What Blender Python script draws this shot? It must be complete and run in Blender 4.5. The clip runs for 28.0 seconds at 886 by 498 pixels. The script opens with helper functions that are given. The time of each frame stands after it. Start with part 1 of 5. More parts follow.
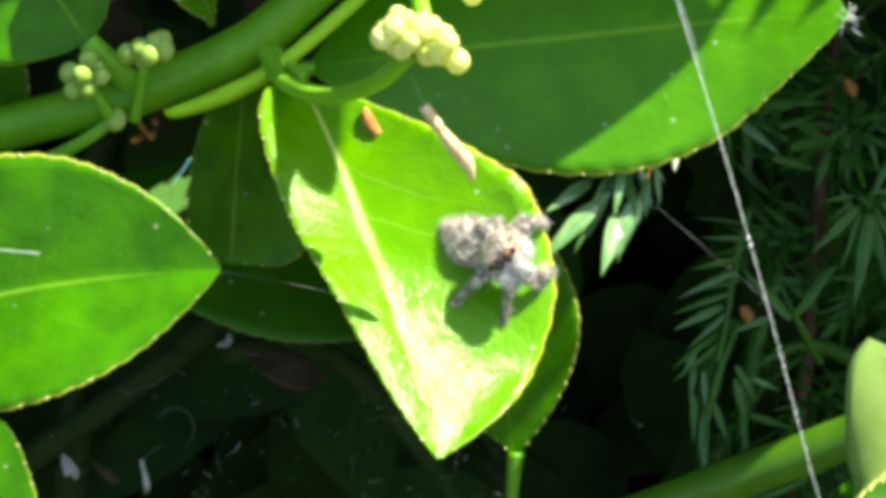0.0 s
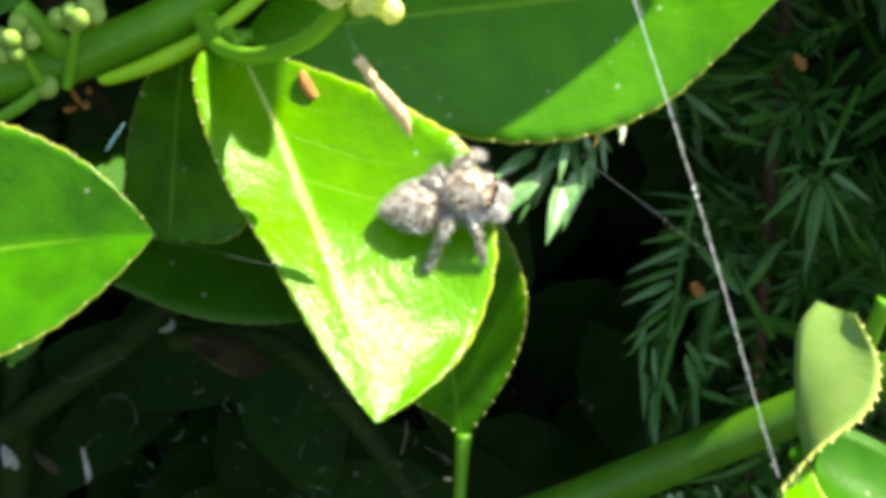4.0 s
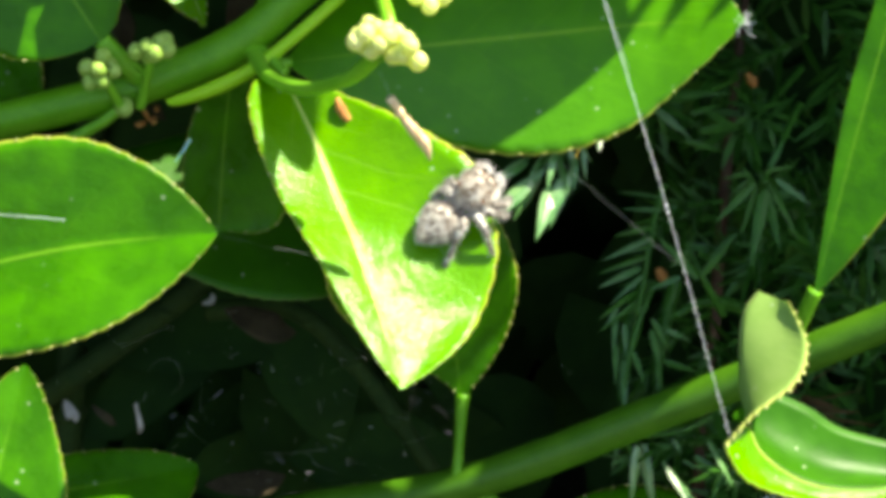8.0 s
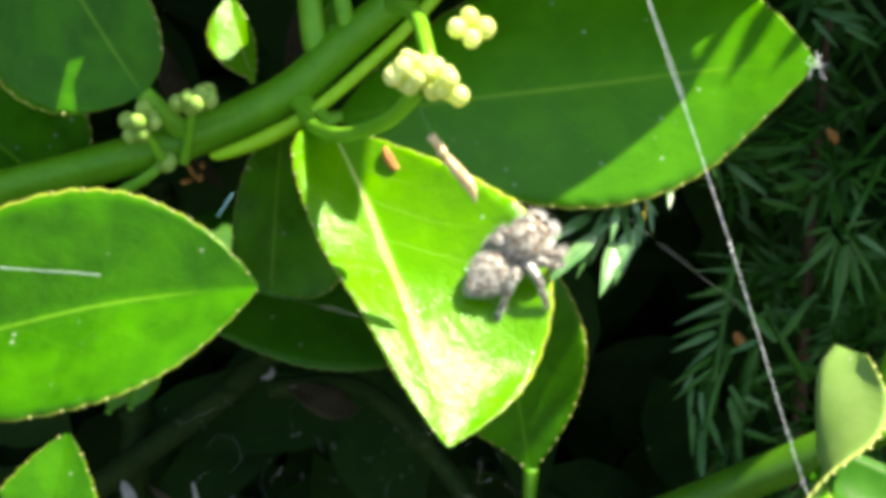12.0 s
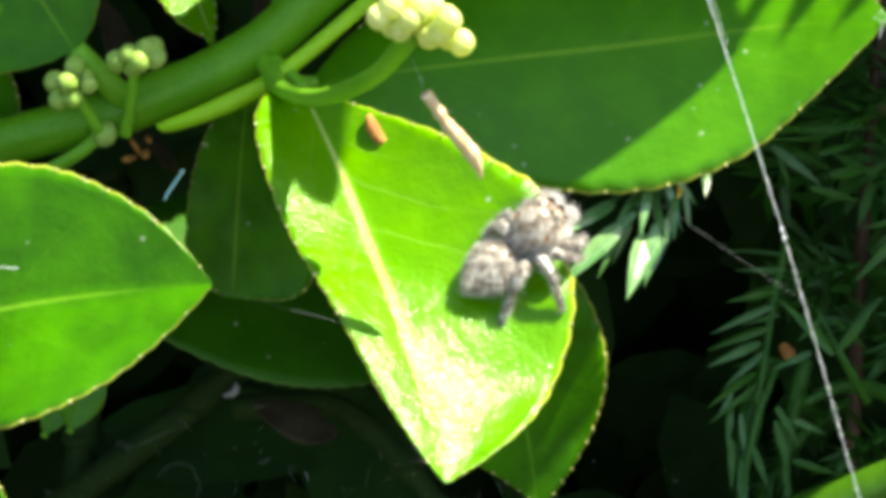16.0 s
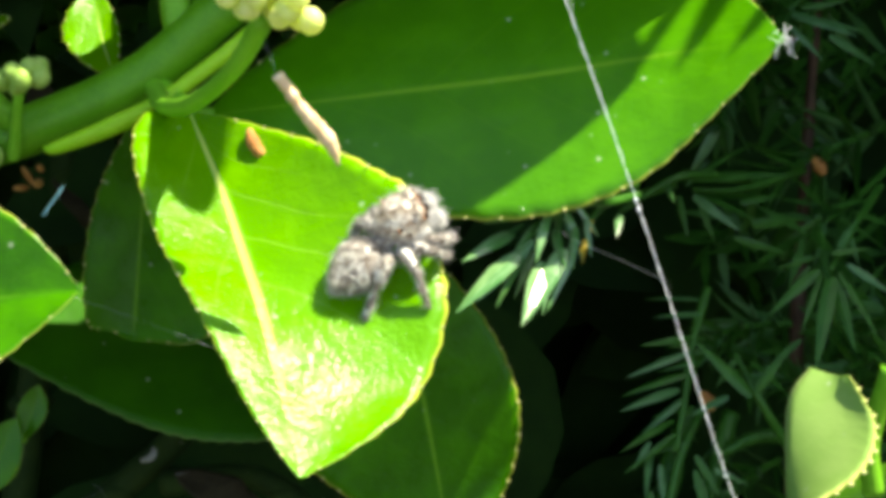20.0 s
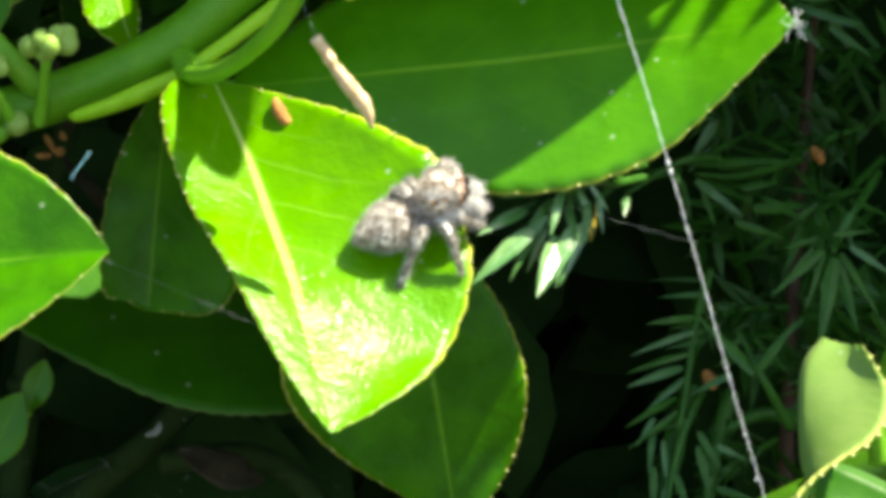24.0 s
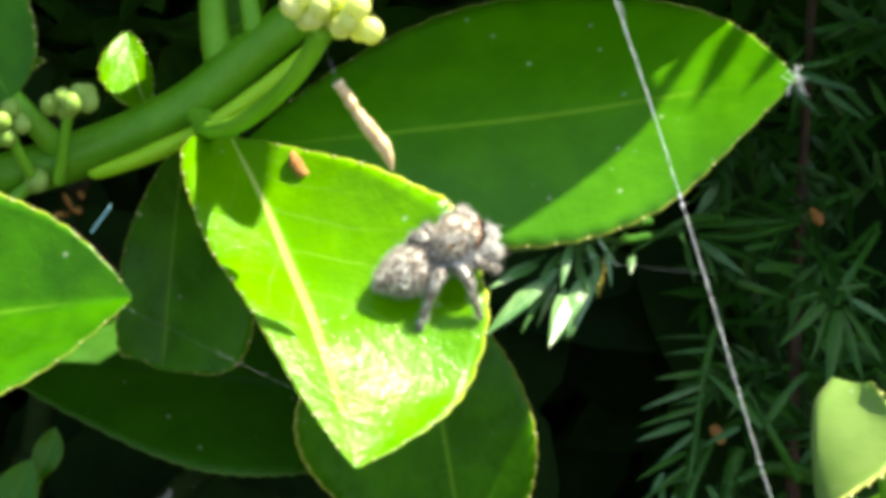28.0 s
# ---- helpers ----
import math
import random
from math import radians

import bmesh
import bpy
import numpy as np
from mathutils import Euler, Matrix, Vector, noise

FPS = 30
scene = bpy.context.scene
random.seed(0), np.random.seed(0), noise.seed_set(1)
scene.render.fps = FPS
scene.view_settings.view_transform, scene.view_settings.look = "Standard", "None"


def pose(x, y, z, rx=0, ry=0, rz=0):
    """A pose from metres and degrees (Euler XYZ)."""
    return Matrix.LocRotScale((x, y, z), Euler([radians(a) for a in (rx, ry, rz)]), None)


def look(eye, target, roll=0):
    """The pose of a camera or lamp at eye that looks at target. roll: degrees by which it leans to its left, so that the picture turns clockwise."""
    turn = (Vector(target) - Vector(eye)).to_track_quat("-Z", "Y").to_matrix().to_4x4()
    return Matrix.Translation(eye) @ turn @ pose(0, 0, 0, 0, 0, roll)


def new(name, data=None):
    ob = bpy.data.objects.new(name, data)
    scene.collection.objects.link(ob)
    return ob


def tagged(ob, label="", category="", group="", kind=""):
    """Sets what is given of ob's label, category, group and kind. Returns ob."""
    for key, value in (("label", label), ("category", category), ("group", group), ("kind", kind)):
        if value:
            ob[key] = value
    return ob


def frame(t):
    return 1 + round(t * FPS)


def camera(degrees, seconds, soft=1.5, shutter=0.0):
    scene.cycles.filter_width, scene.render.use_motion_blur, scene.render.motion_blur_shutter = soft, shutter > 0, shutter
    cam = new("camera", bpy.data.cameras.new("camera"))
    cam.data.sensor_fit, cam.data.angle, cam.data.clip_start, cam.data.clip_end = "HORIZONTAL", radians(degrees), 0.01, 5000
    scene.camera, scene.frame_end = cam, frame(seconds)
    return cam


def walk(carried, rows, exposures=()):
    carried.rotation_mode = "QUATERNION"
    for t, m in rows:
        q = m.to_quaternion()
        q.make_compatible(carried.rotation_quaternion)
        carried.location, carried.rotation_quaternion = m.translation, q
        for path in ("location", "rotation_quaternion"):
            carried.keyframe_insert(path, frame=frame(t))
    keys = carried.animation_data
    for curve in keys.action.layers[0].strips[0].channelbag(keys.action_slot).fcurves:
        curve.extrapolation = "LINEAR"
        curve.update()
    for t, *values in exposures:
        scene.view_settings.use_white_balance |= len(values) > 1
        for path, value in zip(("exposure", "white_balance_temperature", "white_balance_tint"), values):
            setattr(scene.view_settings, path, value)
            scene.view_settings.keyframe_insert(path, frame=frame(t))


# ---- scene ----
cam = camera(28, 28.0, soft=5.0)
walk(cam, [
    (0, pose(0.00025, 0.00080, 0.90097, 64.523, 0.296, 1.092)),
    (0.5, pose(0.00110, 0.00119, 0.90157, 65.080, 0.182, 1.225)),
    (1, pose(-0.00143, 0.00263, 0.90025, 65.180, 0.124, 0.665)),
    (1.5, pose(-0.00531, 0.00118, 0.89886, 65.211, -0.018, 0.468)),
    (2, pose(-0.00467, 0.00056, 0.89794, 64.945, -0.086, 0.336)),
    (2.5, pose(-0.00228, 0.00028, 0.89938, 64.991, -0.090, 0.012)),
    (3, pose(-0.00000, -0.00000, 0.90000, 65.000, -0.000, 0.000)),
    (3.5, pose(0.00062, 0.00148, 0.90168, 64.990, -0.083, 0.083)),
    (4, pose(0.00267, 0.00127, 0.89396, 65.693, 0.314, -0.027)),
    (4.5, pose(0.00384, 0.00349, 0.88772, 67.565, 0.349, -0.150)),
    (6.5, pose(0.00687, -0.00656, 0.89866, 65.270, 0.049, 0.642)),
    (7, pose(0.00310, -0.00489, 0.90091, 65.348, 0.453, 0.519)),
    (7.5, pose(0.00165, -0.00587, 0.90159, 64.651, -0.524, -0.532)),
    (8, pose(-0.00127, -0.02660, 0.91252, 63.910, -0.532, -0.652)),
    (8.5, pose(0.00292, -0.02626, 0.90593, 63.292, 0.128, -0.073)),
    (9, pose(0.00373, -0.02305, 0.89543, 65.817, 0.926, 0.961)),
    (9.5, pose(-0.00026, -0.02013, 0.89035, 65.743, 1.219, 0.591)),
    (10, pose(-0.00120, -0.01627, 0.89313, 68.964, 0.994, 1.548)),
    (10.5, pose(0.00632, -0.01711, 0.89563, 68.814, 0.932, 2.479)),
    (11, pose(0.00511, -0.01752, 0.89338, 68.232, 1.046, 2.222)),
    (11.5, pose(0.00549, -0.02056, 0.89785, 68.854, 1.679, 3.439)),
    (12, pose(0.00558, -0.02104, 0.90151, 68.131, 1.686, 2.660)),
    (12.5, pose(0.00832, 0.01085, 0.88739, 69.074, 2.176, 2.681)),
    (14.5, pose(0.00885, 0.00761, 0.88484, 68.358, 2.327, 4.421)),
    (15, pose(0.00482, 0.00909, 0.88621, 68.793, 1.562, 3.132)),
    (15.5, pose(0.00231, 0.00737, 0.88766, 68.928, 1.371, 2.607)),
    (16, pose(0.00302, 0.00752, 0.88764, 68.688, 1.318, 2.311)),
    (16.5, pose(0.00503, 0.00576, 0.88542, 68.931, 0.922, 2.002)),
    (17, pose(0.00520, 0.00504, 0.88451, 69.685, 0.931, 1.942)),
    (17.5, pose(0.00566, 0.00464, 0.87901, 73.019, 0.809, 1.833)),
    (18, pose(0.01040, 0.00414, 0.87281, 74.422, 0.759, 2.068)),
    (18.5, pose(0.01295, 0.00447, 0.86846, 75.133, 0.948, 2.351)),
    (19, pose(0.01354, 0.00458, 0.86737, 75.612, 1.368, 3.162)),
    (19.5, pose(0.01524, 0.00601, 0.86849, 75.834, 1.565, 3.546)),
    (20, pose(0.01757, 0.00621, 0.87057, 75.744, 2.146, 4.271)),
    (20.5, pose(0.01534, 0.00573, 0.87163, 75.927, 1.809, 4.332)),
    (21, pose(0.01472, 0.00502, 0.87118, 75.932, 1.660, 4.179)),
    (21.5, pose(0.01370, 0.00465, 0.87040, 76.111, 1.398, 3.936)),
    (23.5, pose(0.01066, 0.00258, 0.86903, 76.293, 0.810, 2.942)),
    (24, pose(0.01182, 0.00181, 0.86708, 76.498, 0.868, 2.866)),
    (24.5, pose(0.01193, 0.00122, 0.86803, 76.671, 1.074, 3.498)),
    (25, pose(0.01533, 0.00113, 0.87150, 76.505, 1.287, 3.559)),
    (25.5, pose(0.01451, -0.00044, 0.87207, 77.105, 1.236, 3.695)),
    (26, pose(0.01091, -0.00032, 0.86859, 77.518, 1.300, 3.123)),
    (26.5, pose(0.00796, -0.00058, 0.86621, 78.606, 0.996, 2.372)),
    (27, pose(0.00460, -0.00123, 0.86250, 80.065, 1.050, 2.353)),
    (27.5, pose(0.00690, -0.00186, 0.86315, 80.487, 1.057, 2.002)),
    (28, pose(0.00867, -0.00230, 0.86163, 80.453, 1.272, 2.001)),
], [(0, 1.54, 7350, 4), (4.5, 1.54, 7350, 4), (8, 1.48, 7350, 4), (8.6, 1.60, 7350, 4), (9, 1.74, 7350, 4), (10, 1.66, 7350, 4), (12.5, 1.54, 7350, 4), (15, 1.54, 7350, 4), (28, 1.56, 7350, 4)])

# ---- world, sun, exposure ----
MM = 0.001
TILT = radians(25)
EYE0 = Vector((0, 0, 0.9))


def way(x, y, z):
    """A direction in the plant's frame: right, down, deep (deep runs into the hedge, 25 degrees below level)."""
    up = Vector((0, math.sin(TILT), math.cos(TILT)))
    deep = Vector((0, math.cos(TILT), -math.sin(TILT)))
    return Vector((x, 0, 0)) - y * up + z * deep


def spot(x, y, z):
    """A place in the plant's frame, millimetres, as a world position in metres."""
    return EYE0 + way(x, y, z) * MM


SUN = way(0.52, -0.77, -0.37).normalized()
world = bpy.data.worlds.new("world")
scene.world = world
world.use_nodes = True
wn = world.node_tree.nodes
sky = wn.new("ShaderNodeTexSky")
sky.sky_type = 'NISHITA'
sky.sun_disc = False
sky.sun_elevation = math.asin(SUN.z)
sky.sun_rotation = math.atan2(SUN.x, SUN.y)
wn["Background"].inputs["Strength"].default_value = 0.113
world.node_tree.links.new(sky.outputs[0], wn["Background"].inputs["Color"])
sun = new("sun", bpy.data.lights.new("sun", 'SUN'))
sun.data.energy = 4.75
sun.data.angle = radians(0.53)
sun.data.color = (1.0, 0.95, 0.82)
sun.matrix_world = look(SUN * 3, (0, 0, 0))

# ---- materials ----


def material(name):
    m = bpy.data.materials.new(name)
    m.use_nodes = True
    return m, m.node_tree.nodes, m.node_tree.links, m.node_tree.nodes["Principled BSDF"]


def math_node(nodes, links, op, a, b=None, c=None, clamp=False):
    n = nodes.new("ShaderNodeMath")
    n.operation, n.use_clamp = op, clamp
    for i, v in enumerate((a, b, c)):
        if v is None:
            continue
        if isinstance(v, (int, float)):
            n.inputs[i].default_value = v
        else:
            links.new(v, n.inputs[i])
    return n.outputs[0]


def mix_node(nodes, links, fac, a, b):
    n = nodes.new("ShaderNodeMix")
    n.data_type = 'RGBA'
    for i, v in ((0, fac), (6, a), (7, b)):
        if isinstance(v, (int, float)):
            n.inputs[i].default_value = v
        elif isinstance(v, tuple):
            n.inputs[i].default_value = (*v, 1) if len(v) == 3 else v
        else:
            links.new(v, n.inputs[i])
    return n.outputs[2]


def noise_node(nodes, links, scale, detail=3, vector=None, rough=0.55):
    n = nodes.new("ShaderNodeTexNoise")
    n.inputs["Scale"].default_value, n.inputs["Detail"].default_value, n.inputs["Roughness"].default_value = scale, detail, rough
    if vector is not None:
        links.new(vector, n.inputs["Vector"])
    return n.outputs[0]


def bump_node(nodes, links, height, strength, distance):
    n = nodes.new("ShaderNodeBump")
    n.inputs["Strength"].default_value, n.inputs["Distance"].default_value = strength, distance
    links.new(height, n.inputs["Height"])
    return n.outputs[0]


def ramp(nodes, links, value, lo, hi):
    n = nodes.new("ShaderNodeMapRange")
    n.interpolation_type = 'SMOOTHSTEP'
    n.inputs[1].default_value, n.inputs[2].default_value = lo, hi
    links.new(value, n.inputs[0])
    return n.outputs[0]


def leaf_material(name, base, dark, vein, edge, through_colour, through_part, rough, relief_strength=0.45, gloss=0.28, vein_width=0.055):
    """Waxy leaf: pale midrib and side veins, pale margin, mottling, specks, light shining through."""
    m, nodes, links, bsdf = material(name)
    uv = nodes.new("ShaderNodeUVMap")
    uv.uv_map = "UVMap"
    sep = nodes.new("ShaderNodeSeparateXYZ")
    links.new(uv.outputs[0], sep.inputs[0])
    across = math_node(nodes, links, 'ABSOLUTE', math_node(nodes, links, 'MULTIPLY_ADD', sep.outputs[0], 2.0, -1.0))
    along = sep.outputs[1]
    geo = nodes.new("ShaderNodeTexCoord").outputs["Object"]
    mottle = noise_node(nodes, links, 260, 4, geo)
    fine = noise_node(nodes, links, 2600, 3, geo)
    warp = noise_node(nodes, links, 180, 2, geo)
    # side veins sweep forward from the midrib
    sweep = math_node(nodes, links, 'MULTIPLY_ADD', across, -0.34, along)
    sweep = math_node(nodes, links, 'MULTIPLY_ADD', warp, 0.05, sweep)
    saw = math_node(nodes, links, 'FRACT', math_node(nodes, links, 'MULTIPLY', sweep, 7.0))
    line = math_node(nodes, links, 'ABSOLUTE', math_node(nodes, links, 'SUBTRACT', saw, 0.5))
    side = math_node(nodes, links, 'SUBTRACT', 1.0, ramp(nodes, links, line, 0.0, 0.045))
    side = math_node(nodes, links, 'MULTIPLY', side, math_node(nodes, links, 'SUBTRACT', 1.0, ramp(nodes, links, across, 0.35, 0.9)))
    mid = math_node(nodes, links, 'SUBTRACT', 1.0, ramp(nodes, links, across, vein_width * 0.22, vein_width))
    mid = math_node(nodes, links, 'MULTIPLY', mid, math_node(nodes, links, 'SUBTRACT', 1.0, ramp(nodes, links, along, 0.55, 0.95)))
    col = mix_node(nodes, links, ramp(nodes, links, mottle, 0.35, 0.7), dark, base)
    col = mix_node(nodes, links, math_node(nodes, links, 'MULTIPLY', side, 0.13), col, vein)
    col = mix_node(nodes, links, math_node(nodes, links, 'MULTIPLY', mid, 0.8), col, vein)
    rim = ramp(nodes, links, across, 0.97, 0.995)
    col = mix_node(nodes, links, math_node(nodes, links, 'MULTIPLY', rim, 0.75), col, edge)
    vor = nodes.new("ShaderNodeTexVoronoi")
    vor.inputs["Scale"].default_value = 420
    links.new(geo, vor.inputs["Vector"])
    speck = math_node(nodes, links, 'SUBTRACT', 1.0, ramp(nodes, links, vor.outputs["Distance"], 0.05, 0.12))
    speck = math_node(nodes, links, 'MULTIPLY', speck, ramp(nodes, links, noise_node(nodes, links, 90, 1, geo), 0.40, 0.52))
    col = mix_node(nodes, links, math_node(nodes, links, 'MULTIPLY', speck, 0.55), col, (0.62, 0.68, 0.5))
    links.new(col, bsdf.inputs["Base Color"])
    links.new(math_node(nodes, links, 'MULTIPLY_ADD', mottle, 0.16, rough - 0.08), bsdf.inputs["Roughness"])
    bsdf.inputs["IOR"].default_value = 1.45
    bsdf.inputs["Specular IOR Level"].default_value = gloss
    relief = math_node(nodes, links, 'MULTIPLY_ADD', side, -0.03, math_node(nodes, links, 'MULTIPLY_ADD', fine, 0.34, math_node(nodes, links, 'MULTIPLY', mottle, 1.4)))
    bump = bump_node(nodes, links, relief, relief_strength, 0.00016)
    links.new(bump, bsdf.inputs["Normal"])
    tr = nodes.new("ShaderNodeBsdfTranslucent")
    links.new(mix_node(nodes, links, math_node(nodes, links, 'MULTIPLY', mid, 0.7), through_colour, vein), tr.inputs["Color"])
    links.new(bump, tr.inputs["Normal"])
    mixer = nodes.new("ShaderNodeMixShader")
    mixer.inputs[0].default_value = through_part
    links.new(bsdf.outputs[0], mixer.inputs[1])
    links.new(tr.outputs[0], mixer.inputs[2])
    links.new(mixer.outputs[0], nodes["Material Output"].inputs[0])
    return m


def plain_material(name, a, b, scale, rough, bump=0.3, depth=0.0002, stretch=None, through_part=0.0, gloss=0.3):
    """Two tones in noise at two scales, with relief."""
    m, nodes, links, bsdf = material(name)
    geo = nodes.new("ShaderNodeTexCoord").outputs["Object"]
    if stretch:
        mp = nodes.new("ShaderNodeMapping")
        mp.inputs["Scale"].default_value = stretch
        links.new(geo, mp.inputs["Vector"])
        geo = mp.outputs[0]
    big = noise_node(nodes, links, scale, 4, geo)
    small = noise_node(nodes, links, scale * 9, 3, geo)
    fac = math_node(nodes, links, 'MULTIPLY_ADD', small, 0.4, math_node(nodes, links, 'MULTIPLY', big, 0.6))
    col = mix_node(nodes, links, ramp(nodes, links, fac, 0.36, 0.64), a, b)
    links.new(col, bsdf.inputs["Base Color"])
    links.new(math_node(nodes, links, 'MULTIPLY_ADD', small, 0.2, rough - 0.1), bsdf.inputs["Roughness"])
    bsdf.inputs["Specular IOR Level"].default_value = gloss
    links.new(bump_node(nodes, links, fac, bump, depth), bsdf.inputs["Normal"])
    if through_part:
        tr = nodes.new("ShaderNodeBsdfTranslucent")
        links.new(col, tr.inputs["Color"])
        mixer = nodes.new("ShaderNodeMixShader")
        mixer.inputs[0].default_value = through_part
        links.new(bsdf.outputs[0], mixer.inputs[1])
        links.new(tr.outputs[0], mixer.inputs[2])
        links.new(mixer.outputs[0], nodes["Material Output"].inputs[0])
    return m


YOUNG = leaf_material("leaf_young", (0.138, 0.40, 0.001), (0.110, 0.345, 0.001), (0.66, 0.74, 0.20), (0.66, 0.68, 0.10), (0.27, 0.60, 0.002), 0.30, 0.24, 1.6, 0.40)
MATURE = leaf_material("leaf_mature", (0.054, 0.245, 0.001), (0.032, 0.160, 0.001), (0.17, 0.42, 0.02), (0.56, 0.60, 0.10), (0.12, 0.40, 0.002), 0.27, 0.29, 1.1, 0.26, 0.03)
# near-black leaf green that holds the shade deep in the hedge
DEEP = plain_material("leaf_deep_shade", (0.008, 0.032, 0.003), (0.013, 0.046, 0.004), 200, 0.95)
FRESH = leaf_material("leaf_fresh", (0.080, 0.315, 0.001), (0.060, 0.255, 0.001), (0.22, 0.48, 0.02), (0.56, 0.60, 0.10), (0.15, 0.48, 0.002), 0.25, 0.33, 0.9, 0.46, 0.03)
# MATURE made darker, shade in its green; also clothes the hedge outside
DARK_LEAF = leaf_material("leaf_dark", (0.036, 0.17, 0.001), (0.026, 0.13, 0.001), (0.05, 0.16, 0.025), (0.12, 0.24, 0.04), (0.04, 0.2, 0.008), 0.2, 0.42)
PALE = leaf_material("leaf_pale", (0.32, 0.50, 0.13), (0.26, 0.44, 0.10), (0.34, 0.46, 0.16), (0.62, 0.66, 0.16), (0.20, 0.38, 0.03), 0.35, 0.5)
# much darker stem green, standing in for shade deep in the hedge
STEM_SHADED = plain_material("stem_shaded", (0.012, 0.034, 0.004), (0.022, 0.05, 0.006), 300, 0.85)
STEM = plain_material("stem_green", (0.080, 0.26, 0.006), (0.110, 0.32, 0.010), 300, 0.42)
# STEM at about half strength: the lower stem's shade is in the colour
STEM_LOW = plain_material("stem_lower", (0.040, 0.135, 0.005), (0.062, 0.18, 0.009), 300, 0.42)
STALK = plain_material("stalk_green", (0.155, 0.45, 0.02), (0.215, 0.53, 0.035), 300, 0.40, through_part=0.15)
# STALK made lighter: sunlight on the side shoot is in the colour
LIME = plain_material("shoot_sunlit_lime", (0.36, 0.74, 0.02), (0.44, 0.80, 0.04), 300, 0.4, through_part=0.25)
BUD = plain_material("bud_pale_green", (0.80, 0.88, 0.22), (0.90, 0.94, 0.42), 500, 0.38, through_part=0.3)
# darker copy of BUD, with the left clusters' shade in its green
BUD_SHADED = plain_material("bud_shaded", (0.26, 0.46, 0.06), (0.40, 0.58, 0.14), 500, 0.38, through_part=0.2)
TOOTH = plain_material("margin_tooth", (0.78, 0.76, 0.36), (0.64, 0.66, 0.24), 900, 0.45)
HUSK = plain_material("dry_husk", (0.64, 0.41, 0.20), (0.88, 0.70, 0.46), 700, 0.7, 0.6)
RUST = plain_material("rusty_scale", (0.30, 0.12, 0.03), (0.50, 0.24, 0.07), 900, 0.65, 0.6)
SILK = plain_material("silk", (0.70, 0.76, 0.80), (0.86, 0.90, 0.93), 1500, 0.35)
# turquoise glint of one thread, painted as its colour
SILK_BLUE = plain_material("silk_glint", (0.22, 0.62, 0.78), (0.40, 0.80, 0.92), 1500, 0.25)
NEEDLE = plain_material("needle_green", (0.024, 0.105, 0.010), (0.044, 0.155, 0.018), 400, 0.40, 0.3, through_part=0.1, gloss=0.32)
NEEDLE_PALE = plain_material("needle_pale", (0.050, 0.155, 0.040), (0.085, 0.215, 0.070), 400, 0.34, 0.3, through_part=0.1, gloss=0.45)
# glossy, with sky sheen also put into the colour as paler streaks
NEEDLE_GLOSS = plain_material("needle_glossy", (0.06, 0.22, 0.035), (0.24, 0.42, 0.18), 700, 0.24, 0.3, through_part=0.15, stretch=(0.4, 2.5, 1), gloss=1.0)
NEEDLE_YELLOW = plain_material("needle_yellow", (0.55, 0.42, 0.05), (0.62, 0.50, 0.10), 500, 0.5, 0.3, through_part=0.2)
NEEDLE_DRY = plain_material("needle_dry", (0.16, 0.085, 0.035), (0.26, 0.15, 0.07), 300, 0.7)
TWIG = plain_material("twig_brown", (0.05, 0.028, 0.016), (0.09, 0.05, 0.028), 500, 0.75, 0.6)
PALE_STUB = plain_material("stub_pale", (0.42, 0.46, 0.12), (0.55, 0.55, 0.22), 400, 0.6)
# near-black, so the shade inside the hedge is in the colour
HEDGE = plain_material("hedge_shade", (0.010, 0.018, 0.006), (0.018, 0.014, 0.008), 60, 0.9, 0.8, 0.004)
CANOPY = leaf_material("leaf_canopy", (0.030, 0.12, 0.012), (0.022, 0.09, 0.010), (0.07, 0.2, 0.04), (0.16, 0.30, 0.06), (0.03, 0.14, 0.01), 0.10, 0.4)
SOIL = plain_material("soil", (0.04, 0.03, 0.02), (0.075, 0.058, 0.04), 14, 0.95, 0.8, 0.01)


